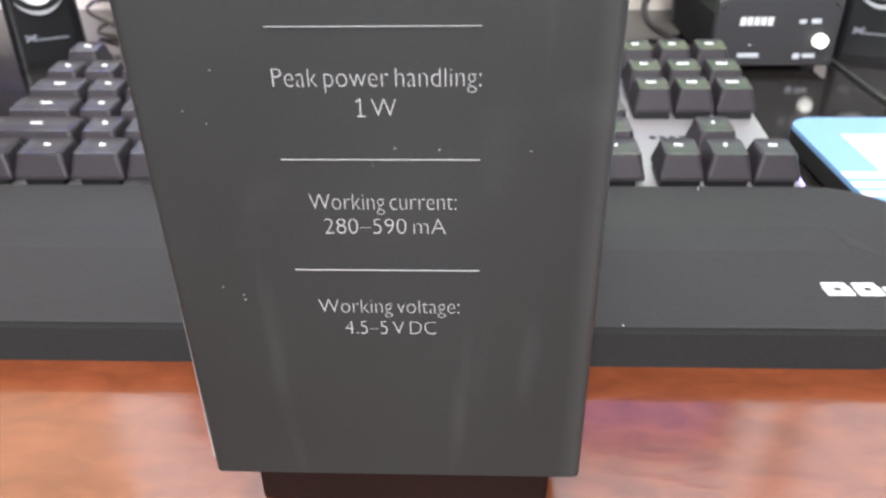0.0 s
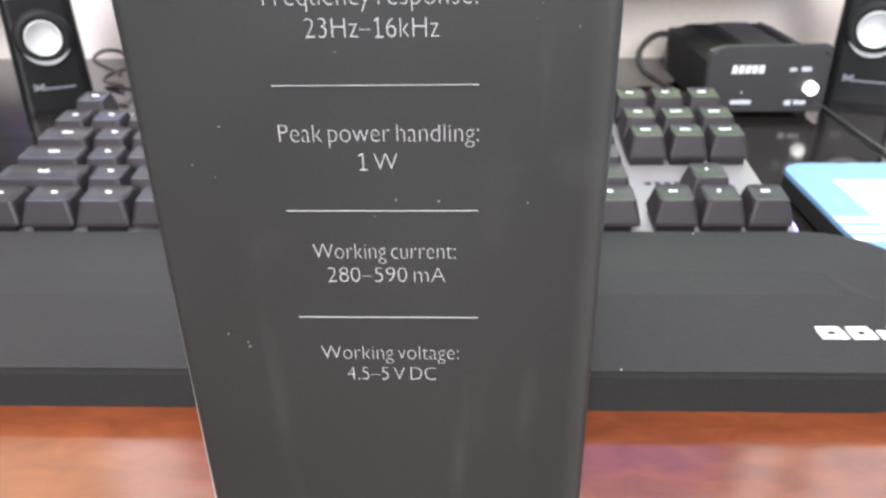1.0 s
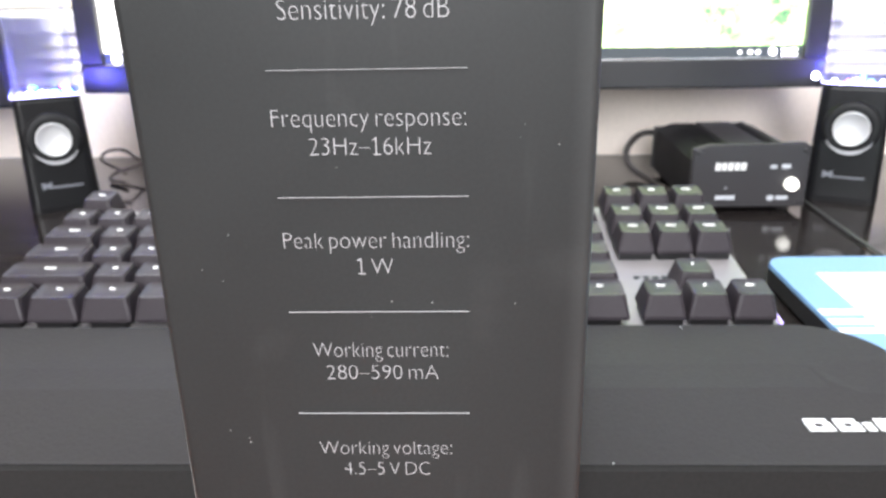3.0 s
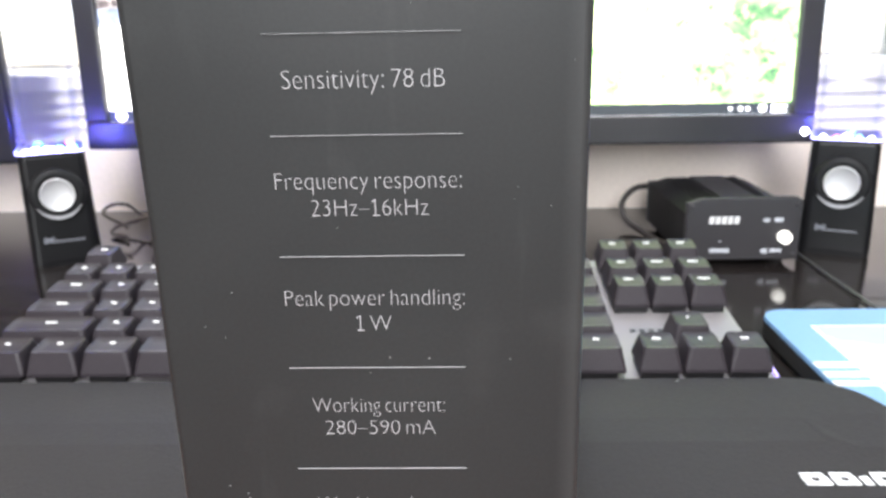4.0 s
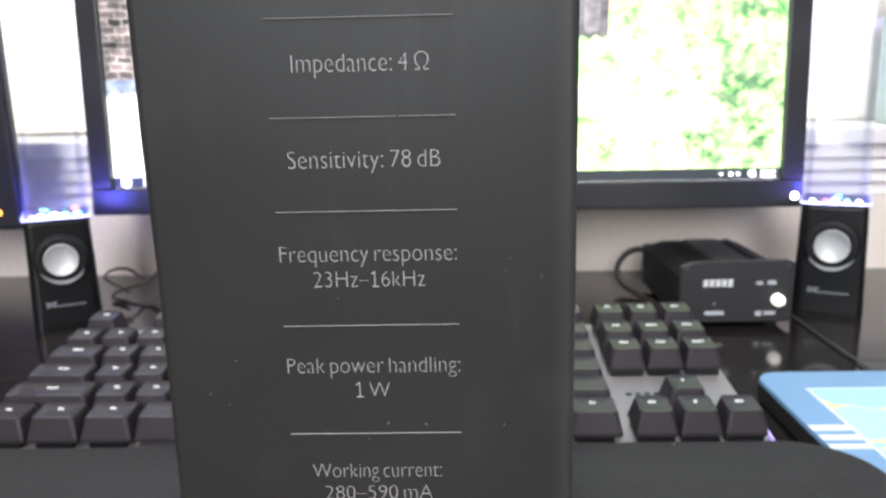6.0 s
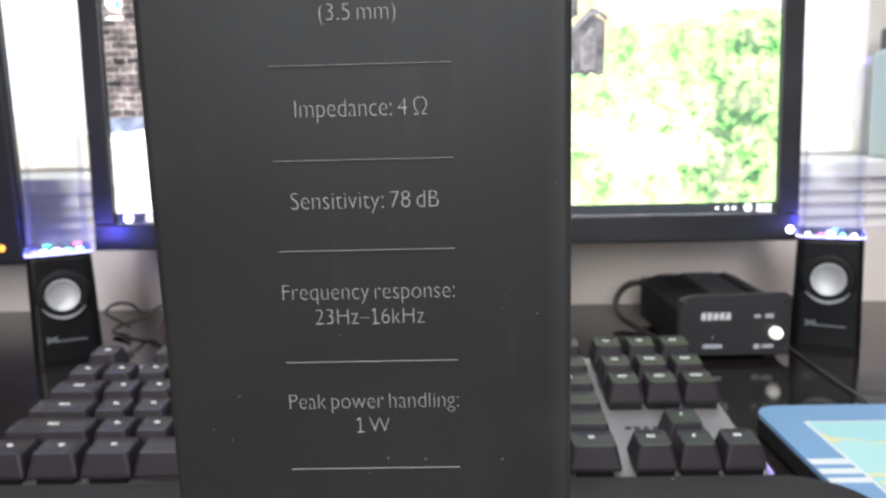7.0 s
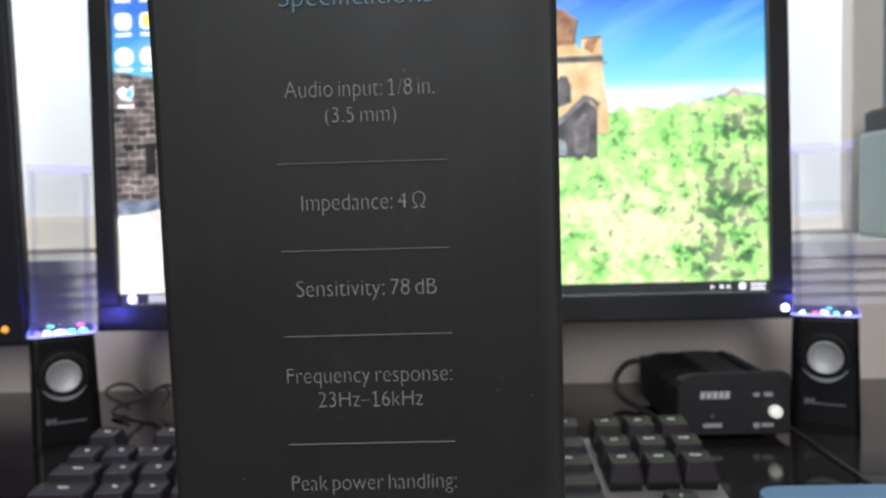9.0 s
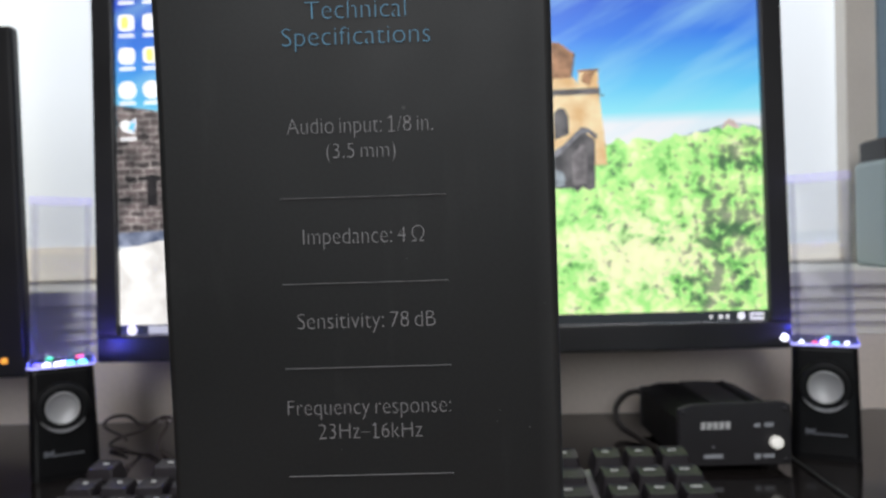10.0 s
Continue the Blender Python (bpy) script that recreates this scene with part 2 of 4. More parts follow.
def tall_small(v, tops=0.455, caps=0.69, share=0.74):
    """Lifts the small letters of the built-in font to a taller body, capitals staying as high as they are."""
    if v <= 0:
        return v
    return v / tops * share * caps if v < tops else share * caps + (v - tops) / (caps - tops) * (1 - share) * caps


def lettering(text, x0, x1, z, cap, y, material, parent, thin=-0.0225):
    """Printed words that stand upright on a front at y, from x0 to x1, on a baseline z, with capitals cap high."""
    cu = bpy.data.curves.new("lettering", "FONT")
    cu.body, cu.size, cu.offset, cu.resolution_u, cu.space_word = text, 1.0, thin, 4, 0.62
    tmp = bpy.data.objects.new("lettering", cu)
    scene.collection.objects.link(tmp)
    bpy.context.view_layer.update()
    me = bpy.data.meshes.new_from_object(tmp.evaluated_get(bpy.context.evaluated_depsgraph_get()))
    bpy.data.objects.remove(tmp)
    xs = [v.co.x for v in me.vertices]
    kx, kz, lo = (x1 - x0) / (max(xs) - min(xs)), cap / 0.69, min(xs)
    for v in me.vertices:
        v.co = Vector((x0 + (v.co.x - lo) * kx, y, z + tall_small(v.co.y) * kz))
    me.materials.clear()
    me.materials.append(material)
    ob = new("lettering", me)
    ob.parent = parent
    return ob


# ---- the room ----
TURN = -1.6
BACK = pose(0, 0.516, 0, 0, 0, TURN)


def setting(name, bm, material, m=Matrix(), label="", category=""):
    ob = part(name, bm, material)
    ob.matrix_world = m
    return tagged(ob, label, category, kind="structure")


setting("floor", block(-1.6, 1.6, -1.8, 0.9, -0.78, -0.74), FLOOR_TILE, label="grey floor of the room", category="floor")
setting("ceiling", block(-1.6, 1.6, -1.8, 0.9, 1.6, 1.65), CEILING_WHITE, label="white painted ceiling", category="ceiling")
# Unseen walls closing the room, painted dark to cut bounced light.
setting("wall_west", block(-1.66, -1.6, -1.8, 0.9, -0.78, 1.65), WALL_LOW_BOUNCE, label="unseen side wall in dark paint", category="wall")
setting("wall_east", block(1.6, 1.66, -1.8, 0.9, -0.78, 1.65), WALL_LOW_BOUNCE, label="unseen side wall in dark paint", category="wall")
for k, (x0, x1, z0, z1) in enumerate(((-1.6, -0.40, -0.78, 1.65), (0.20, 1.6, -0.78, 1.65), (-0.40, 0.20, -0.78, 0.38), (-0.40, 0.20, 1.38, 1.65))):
    setting("wall_south", block(x0, x1, -1.86, -1.8, z0, z1), WALL_LOW_BOUNCE, label="unseen dark wall around the assumed window opening", category="wall")
# the wall behind the desk: plain below, slatted panel, sill, then a shallow recess
setting("wall_north", block(-1.58, 1.58, 0.0, 0.1, -0.78, 0.064), WALL_BEIGE, BACK, "beige painted wall low behind the desk", "wall")
setting("wall_panel", block(0.438, 1.58, 0.095, 0.16, 0.064, 0.46), BLUE_GREY, BACK, "blue-grey painted wall panel beside the window", "wall")
setting("wall_beside_window", block(0.65, 1.58, 0.1, 0.16, 0.46, 1.62), WALL_WHITE, BACK, "white wall beside the window", "wall")
setting("wall_over_window", block(-1.58, 0.65, 0.1, 0.16, 1.05, 1.62), WALL_WHITE, BACK, "white wall over the window", "wall")
setting("wall_beside_window", block(-1.58, -1.1, 0.1, 0.16, 0.064, 1.05), WALL_WHITE, BACK, "white wall beside the window", "wall")
win = thing("window_1", BACK, "white-framed window of milky glass behind the monitors", "window", kind="structure")
part("window_frame", block(-1.1, 0.408, 0.112, 0.15, 0.1205, 0.1245, 0.001), FRAME_CREAM, win, "cream bottom rail")
part("window_frame", block(-1.1, 0.65, 0.1, 0.15, 1.02, 1.05, 0.002), SILL_WHITE, win)
part("window_frame", block(0.62, 0.65, 0.1, 0.15, 0.46, 1.02, 0.002), SILL_WHITE, win)
part("window_frame", block(0.408, 0.438, 0.100, 0.15, 0.1205, 1.02, 0.002), FRAME_CREAM, win, "cream stile")
part("window_frame", block(-1.1, -1.06, 0.1, 0.15, 0.135, 1.02, 0.002), SILL_WHITE, win)


def daylight_pane():
    """Milky glass whose glow stands for the overcast day, dimmer towards the sill, boosted out of view above."""
    m, n, l, b = shader("daylit_milky_glass")
    tc, no, sep = n.new("ShaderNodeTexCoord"), n.new("ShaderNodeTexNoise"), n.new("ShaderNodeSeparateXYZ")
    l.new(tc.outputs["Object"], no.inputs["Vector"]), l.new(tc.outputs["Object"], sep.inputs[0])
    no.inputs["Scale"].default_value, no.inputs["Detail"].default_value = 3.0, 3
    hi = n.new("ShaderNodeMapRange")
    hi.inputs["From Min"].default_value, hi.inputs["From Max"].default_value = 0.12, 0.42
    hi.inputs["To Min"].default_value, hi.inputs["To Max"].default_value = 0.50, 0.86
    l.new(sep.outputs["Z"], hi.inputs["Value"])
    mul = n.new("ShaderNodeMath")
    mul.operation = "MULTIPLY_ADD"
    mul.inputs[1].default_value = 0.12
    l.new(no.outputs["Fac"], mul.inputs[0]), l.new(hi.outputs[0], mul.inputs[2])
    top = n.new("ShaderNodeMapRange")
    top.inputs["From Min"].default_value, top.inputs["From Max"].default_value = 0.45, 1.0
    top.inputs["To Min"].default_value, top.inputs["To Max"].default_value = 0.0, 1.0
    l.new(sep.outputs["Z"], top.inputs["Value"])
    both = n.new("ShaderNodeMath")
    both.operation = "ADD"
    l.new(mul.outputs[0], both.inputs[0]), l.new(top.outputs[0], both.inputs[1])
    mul = both
    b.inputs["Base Color"].default_value = (0.5, 0.52, 0.55, 1)
    b.inputs["Emission Color"].default_value = (0.88, 0.94, 1.0, 1)
    b.inputs["Roughness"].default_value = 0.3
    l.new(mul.outputs[0], b.inputs["Emission Strength"])
    return m


# Cream rail strip glows, standing in for the light falling on it.
RAIL_GLOW = glow("glowing_cream_rail", (0.90, 0.85, 0.77), 0.46)
part("sash_rail", block(-1.06, -0.15, 0.1185, 0.1215, 0.1245, 0.1590), RAIL_GLOW, win, "cream sash rail along the foot of the pane, glow painted in")
part("sash_rail", block(-0.15, 0.408, 0.1185, 0.1215, 0.1245, 0.1400), RAIL_GLOW, win, "cream sash rail along the foot of the pane, glow painted in")
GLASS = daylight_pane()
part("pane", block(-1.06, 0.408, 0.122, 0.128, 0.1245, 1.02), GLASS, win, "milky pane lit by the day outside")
# Out of view; glowing pane added for the bright patch reflected in the desk.
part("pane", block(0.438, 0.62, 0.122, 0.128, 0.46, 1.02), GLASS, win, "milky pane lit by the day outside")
setting("wall_outer", block(-1.58, 1.58, 0.1605, 0.2, 0.064, 1.62), WALL_WHITE, BACK, "outer wall leaf behind the window", "wall")
sill = setting("window_sill", block(-1.58, 1.58, -0.006, 0.1, 0.107, 0.1205, 0.002), SILL_WHITE, BACK, "white painted sill ledge behind the monitors", "sill")
louvre = setting("trim", block(-1.58, 1.58, 0.02, 0.1, 0.064, 0.107), SILL_WHITE, BACK, "slatted white panel under the sill", "trim")
for i in range(4):
    z = 0.0645 + 0.0106 * i
    part("slat", loft([[(s * 1.57, y, zz) for y, zz in ((0.0, z), (0.018, z + 0.0005), (0.018, z + 0.010), (0.008, z + 0.0095))] for s in (-1, 1)]), SILL_WHITE, louvre)

setting("desktop", block(-1.3, 1.3, -0.32, 0.105, -0.03, 0.0, 0.001), WOOD, label="glossy red-brown varnished wooden desk top", category="desk")
setting("desktop_rear", block(-1.3, 1.3, 0.1055, 0.535, -0.03, 0.0, 0.001), DARK_TOP, label="glossy black-brown rear board of the desk", category="desk")
for sx in (-1, 1):
    setting("desk_panel", block(sx * 1.2 - 0.015, sx * 1.2 + 0.015, -0.28, 0.45, -0.74, -0.03), WOOD, label="red-brown wooden desk side panel", category="desk")

# Housing for the added ceiling lamp, out of view.
lamp = thing("ceiling_light", pose(-0.05, -0.95, 1.6), "unseen white ceiling tube light with a plain housing", "ceiling light")
part("housing", block(-0.13, 0.13, -0.62, 0.62, -0.045, 0.0, 0.006), CEILING_WHITE, lamp)




def curtain():
    """A hanging cloth with upright folds, its faint glow standing in for day through it."""
    bm, cols = bmesh.new(), []
    for i in range(64):
        x = -1.06 + (1.06 - 0.438) * i / 63
        y = 0.075 + 0.010 * math.sin(i * 0.85) + 0.004 * noise.noise((i * 0.4, 2.0, 0.0))
        cols.append([bm.verts.new((x, y + 0.003 * math.sin(k * 1.3 + i * 0.2), 0.1215 + 0.9 * k / 8)) for k in range(9)])
    for a, b in zip(cols, cols[1:]):
        for k in range(8):
            bm.faces.new((a[k], b[k], b[k + 1], a[k + 1])).smooth = True
    bmesh.ops.solidify(bm, geom=bm.faces[:], thickness=0.0012)
    m, n, l, b = shader("glowing_cream_cloth")
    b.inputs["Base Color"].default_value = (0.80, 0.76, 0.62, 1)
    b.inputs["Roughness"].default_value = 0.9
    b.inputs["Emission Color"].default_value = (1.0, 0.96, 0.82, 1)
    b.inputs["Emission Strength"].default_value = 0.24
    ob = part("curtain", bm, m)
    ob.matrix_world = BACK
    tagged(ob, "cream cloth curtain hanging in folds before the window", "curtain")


curtain()


# ---- speaker carton ----
SPECKS = ((-0.0194, 0.1096, 0.00015), (-0.025, 0.1028, 0.00015), (-0.02, 0.0658, 0.0002), (-0.0238, 0.0686, 0.0002), (0.0056, 0.0932, 0.0001), (0.0094, 0.0963, 0.0002), (0.0168, 0.0961, 0.0002), (0.032, 0.0958, 0.0002), (0.0391, 0.1253, 0.00015), (-0.025, 0.1029, 0.0001), (-0.0202, 0.0668, 0.00015), (0.0332, 0.1288, 0.0001), (0.0009, 0.1217, 0.0001), (0.0425, 0.1502, 0.0001), (0.0153, 0.1599, 7.5e-05), (0.0325, 0.1266, 7.5e-05), (-0.0214, 0.1006, 0.00015))
def carton():
    t = thing("speaker_box", pose(0.0064, 0, 0.0212), "upright matt black cardboard product box with white printed specifications", "box")
    w = 0.0785
    # the old card bulges a little towards the top of one side
    loops = [rounded(w + k, 0.134, 0.0016, z, 5, -k / 2, 0.067) for z, k in ((-0.0008, 0.0003), (0.04, 0.0006), (0.10, 0.0007), (0.13, 0.0012), (0.17, 0.0014), (0.20, 0.0020), (0.232, 0.0022))]
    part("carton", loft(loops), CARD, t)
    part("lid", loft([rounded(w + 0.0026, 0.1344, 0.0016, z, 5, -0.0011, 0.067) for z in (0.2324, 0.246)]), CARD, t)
    part("seam", block(-w / 2 - 0.0007, -w / 2 - 0.0003, 0.0014, 0.0019, 0.002, 0.058), CARD_EDGE, t, "pale worn cardboard corner edge")
    y = -0.0004
    ox, oz = 0.0064, 0.0212
    for z in (0.17255, 0.15535, 0.1383, 0.1164, 0.09435, 0.0726):
        part("rule", block(-0.0098 - ox, 0.0236 - ox, y, y + 0.0003, z - oz - 0.000038, z - oz + 0.000038), PRINT_WHITE, t)
    for i, (x, z, r) in enumerate(SPECKS):
        rnd = random.Random(i)
        pts = [(x - ox + r * (0.6 + 0.8 * rnd.random()) * math.cos(a), z - oz + r * (0.6 + 0.8 * rnd.random()) * math.sin(a)) for a in (0, 1.1, 2.2, 3.3, 4.4, 5.5)]
        part("speck", loft([[(px, py, pz) for px, pz in pts] for py in (y + 0.0002, y + 0.0005)]), DUST, t, "pale speck of dust")
    lines = (("Technical", -0.0034, 0.0167, 0.2080, 0.0036, PRINT_BLUE), ("Specifications", -0.0082, 0.0214, 0.2028, 0.0036, PRINT_BLUE),
             ("Audio input: 1/8 in.", -0.0078, 0.0214, 0.1853, 0.0032, PRINT_WHITE), ("(3.5 mm)", 0.0, 0.0138, 0.1803, 0.0030, PRINT_WHITE),
             ("Impedance: 4 Ω", -0.0053, 0.0190, 0.1632, 0.0032, PRINT_WHITE), ("Sensitivity: 78 dB", -0.0070, 0.0207, 0.1462, 0.0032, PRINT_WHITE),
             ("Frequency response:", -0.0096, 0.0233, 0.1288, 0.0031, PRINT_WHITE), ("23Hz–16kHz", -0.0035, 0.0174, 0.1239, 0.0031, PRINT_WHITE),
             ("Peak power handling:", -0.0095, 0.0236, 0.1069, 0.0031, PRINT_WHITE), ("1 W", 0.0041, 0.0100, 0.1019, 0.0031, PRINT_WHITE),
             ("Working current:", -0.0058, 0.0196, 0.0850, 0.0031, PRINT_WHITE), ("280–590 mA", -0.0036, 0.0177, 0.0802, 0.0031, PRINT_WHITE),
             ("Working voltage:", -0.0062, 0.0200, 0.0632, 0.0031, PRINT_WHITE), ("4.5–5 V DC", -0.0016, 0.0156, 0.0583, 0.0031, PRINT_WHITE))
    for text, x0, x1, z, cap, ink in lines:
        lettering(text, x0 - ox, x1 - ox, z - oz, cap, y, ink, t)
        # foot and flag of the figure one
        for share in {"1 W": (0.0,), "23Hz–16kHz": (0.548,), "Audio input: 1/8 in.": (0.712,)}.get(text, ()):
            at = x0 - ox + share * (x1 - x0)
            part("lettering", block(at - 0.0005, at + 0.0008, y - 0.00002, y + 0.0002, z - oz, z - oz + 0.00018), ink, t)
            flag = part("lettering", block(-0.0008, 0.0, -0.00002, 0.0002, -0.0001, 0.0001), ink, t)
            flag.matrix_local = pose(at + 0.0001, y, z - oz + cap - 0.0001, 0, -35, 0)


carton()

# Added prop; its dark colour stands for shade and reflection under the box.
riser = thing("shade_block", pose(0.0064, 0.062, 0), "added dark red-brown block standing for the shade under the box", "block")
part("block", block(-0.0342, 0.0342, -0.052, 0.054, 0.0, 0.0203, 0.0015), paint("dark_red_brown_shade", (0.012, 0.0045, 0.0035), 0.6, vary=0.3, spec=0.2), riser)


# ---- wrist rest ----
def wrist_rest():
    t = thing("wrist_rest", pose(0, 0, 0), "long black foam wrist rest with a white printed mark", "wrist rest")
    x0, x1, y0, y1 = -0.215, 0.1765, 0.0635, 0.1435

    def outline(inset, z, r=0.03):
        return rounded(x1 - x0 - 2 * inset, y1 - y0 - 2 * inset, r, z, 8, (x0 + x1) / 2, (y0 + y1) / 2)

    def top(x, y):
        return 0.0137 + 0.0073 * min(max((y - y0) / 0.0365, 0), 1)

    loops = [outline(0.006, 0.0), outline(0.005, 0.012)]
    loops = [[(x, y if y > y0 + 0.04 else y - k, z) for x, y, z in loop] for loop, k in zip(loops, (0.0072, 0.0058))]
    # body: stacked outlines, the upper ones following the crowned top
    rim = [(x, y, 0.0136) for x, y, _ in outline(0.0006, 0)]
    part("base", loft(loops + [rim], True, False), RUBBER_SHADED, t, "dull black rubber base and sides, darkened for shade")
    rings = [rim, [(x, y + 0.0001 * noise.noise((x * 60, 1.3, 0)), 0.0139) for x, y, _ in outline(-0.0003, 0)]]
    for inset in (0.0012, 0.008, 0.014, 0.022, 0.032):
        rings.append([(x, y, top(x, y)) for x, y, _ in outline(inset, 0, max(0.03 - inset, 0.004))])
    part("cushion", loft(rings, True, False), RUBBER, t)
    # the mark: slanted white shapes
    for i, w in enumerate((0.0080, 0.0074, 0.0026, 0.0074, 0.0074)):
        xx = 0.1282 + (0, 0.0093, 0.0180, 0.0219, 0.0306)[i]
        ink = []
        for v0, v1, a, b in ((0.0, 0.30, 0.0, 1.0), (0.30, 0.68, 0.0, 0.34), (0.30, 0.68, 0.68, 1.0), (0.68, 1.0, 0.06, 0.94)):
            if w > 0.004 or b - a > 0.9:
                ink.append((v0, v1, a, b))
            elif a == 0.0:
                ink.append((v0, v1, 0.0, 1.0))
        bm = bmesh.new()
        for v0, v1, a, b in ink:
            low, high = [], []
            for v, q in ((v1, a), (v1, b), (v0, b), (v0, a)):
                px, py = xx + w * q + 0.0014 * (1 - v), 0.0769 + 0.0050 * v
                low.append(bm.verts.new((px, py, top(px, py) - 0.0004))), high.append(bm.verts.new((px, py, top(px, py) + 0.0004)))
            bm.faces.new(high)
            for j in range(4):
                bm.faces.new((high[j], low[j], low[(j + 1) % 4], high[(j + 1) % 4]))
        bmesh.ops.recalc_face_normals(bm, faces=bm.faces)
        part("mark", bm, MARK_WHITE, t, "white printed mark")
    for x, y in ((0.0665, 0.0640), (-0.0620, 0.1030), (-0.0480, 0.1395), (-0.0710, 0.1400), (0.1060, 0.1400)):
        part("speck", lathe([(0.00028, 0.0), (0.0002, 0.0003), (0.0001, 0.0004)], 6, "z"), MARK_WHITE, t, "white crumb").location = (x, y, top(x, y))


wrist_rest()


# ---- keyboard ----
def keyboard():
    slope = math.degrees(math.atan2(0.0108, 0.100))
    t = thing("keyboard", pose(0, 0.158, 0.0300, slope), "dark grey mechanical keyboard with lit legends on an aluminium plate", "keyboard")
    left, right = -0.1835, 0.1505
    part("case", block(left, right, -0.0115, 0.1135, -0.0262, -0.0152, 0.002), SATIN_BLACK, t)
    part("plate", block(left + 0.0015, right - 0.0015, -0.0105, 0.1125, -0.0152, -0.0134, 0.0004), PLATE, t)
    for x in (-0.15, 0.115):
        part("foot", block(x - 0.012, x + 0.012, 0.095, 0.103, -0.0385, -0.0262, 0.001), SATIN_BLACK, t)
    u, row = 0.0180, 0.0191
    x_main, x_nav = -0.181, 0.0935
    caps, switches = {}, {}

    def cap_mesh(wu):
        w = wu * u - 0.0006
        d = row - 0.0008
        loops = [rounded(w, d, 0.0012, -0.0096, 2), rounded(w - 0.0003, d - 0.0003, 0.0012, -0.0082, 2), rounded(w - 0.0036, d - 0.0046, 0.0018, -0.0006, 2, 0, 0.0009),
                 rounded(w - 0.0043, d - 0.0053, 0.0016, 0.0, 2, 0, 0.0009), rounded(w - 0.0070, d - 0.0080, 0.0012, -0.0005, 2, 0, 0.0009), rounded(w - 0.0110, d - 0.0115, 0.0008, -0.0008, 2, 0, 0.0009)]
        bm = loft(loops)
        me = bpy.data.meshes.new("key")
        bm.to_mesh(me)
        bm.free()
        me.materials.append(KEYCAP)
        return me

    switch_me = bpy.data.meshes.new("switch")
    sb = block(-0.0076, 0.0076, -0.0076, 0.0076, -0.0134, -0.0090)
    sb.to_mesh(switch_me)
    sb.free()
    switch_me.materials.append(SWITCH)

    def key(x, v, wu, legend):
        if wu not in caps:
            caps[wu] = cap_mesh(wu)
        k = new("key", caps[wu])
        k.parent = t
        lift = {0: 0.0, 1: -0.0002, 2: -0.0002, 3: 0.0004, 4: 0.0010, 5: 0.0012}[round(v / row - 0.12)]
        k.matrix_local = pose(x, v, lift)
        s = new("switch", switch_me)
        s.parent = k
        if legend:
            bm, count = bmesh.new(), max(1, round(legend / 0.0012))
            step = legend / count
            for j in range(count):
                a = -legend / 2 + step * j
                block(a, a + step * 0.72, 0.0024, 0.0034 if j == 0 else 0.0031, -0.0010, 0.00002, bm=bm)
            g = part("legend", bm, LEGEND, k)
        return k

    rows = ((0.0, (1.25, 1.25, 1.25, 6.25, 1.25, 1.25, 1.25, 1.25)), (row, (2.25,) + (1,) * 10 + (2.75,)), (2 * row, (1.75,) + (1,) * 11 + (2.25,)),
            (3 * row, (1.5,) + (1,) * 12 + (1.5,)), (4 * row, (1,) * 13 + (2,)))
    for v, widths in rows:
        x = x_main
        for wu in widths:
            key(x + wu * u / 2, v, wu, 0.0052 if wu > 1.3 and wu < 6 else (0 if wu > 6 else 0.0026))
            x += wu * u
    for i, x in enumerate((0, 2, 3, 4, 5, 6.5, 7.5, 8.5, 9.5, 11, 12, 13, 14)):
        key(x_main + (x + 0.5) * u, 5.25 * row, 1, 0.0034)
    for v, names in ((5.25 * row, (0.0034, 0.0034, 0.0042)), (4 * row, (0.0036, 0.0056, 0.0052)), (3 * row, (0.0044, 0.0046, 0.0056))):
        for i, g in enumerate(names):
            key(x_nav + (i + 0.5) * u, v, 1, g)
    key(x_nav + 1.5 * u, row, 1, 0.0012)
    for i, g in enumerate((0.0034, 0.0016, 0.0034)):
        key(x_nav + (i + 0.5) * u, 0.0, 1, g)
    part("light_strip", block(right - 0.0004, right + 0.0006, -0.006, 0.016, -0.0150, -0.0130, 0.0003), glow("violet_light_strip", (0.45, 0.35, 0.9), 0.35), t, "violet side light strip")
    for i in range(4):
        x = x_nav + 0.005 + 0.0042 * i
        part("mark", block(x, x + 0.0026, 0.0315, 0.0340, -0.0134, -0.0132), SWITCH, t, "small dark printed mark on the plate")


keyboard()


# ---- mouse pad ----
def map_print():
    m, n, l, b = shader("pale_map_print")
    tc, no = n.new("ShaderNodeTexCoord"), n.new("ShaderNodeTexNoise")
    no.inputs["Scale"].default_value, no.inputs["Detail"].default_value = 16, 2
    l.new(tc.outputs["Object"], no.inputs["Vector"])
    r = n.new("ShaderNodeValToRGB")
    r.color_ramp.interpolation = "CONSTANT"
    e = r.color_ramp.elements
    e[0].position, e[0].color = 0.0, (0.40, 0.70, 0.70, 1)
    e[1].position, e[1].color = 0.50, (0.78, 0.72, 0.42, 1)
    e.new(0.515).color = (0.46, 0.74, 0.73, 1)
    e.new(0.66).color = (0.7, 0.79, 0.78, 1)
    l.new(no.outputs["Fac"], r.inputs[0]), l.new(r.outputs[0], b.inputs["Base Color"])
    b.inputs["Roughness"].default_value = 0.55
    return m


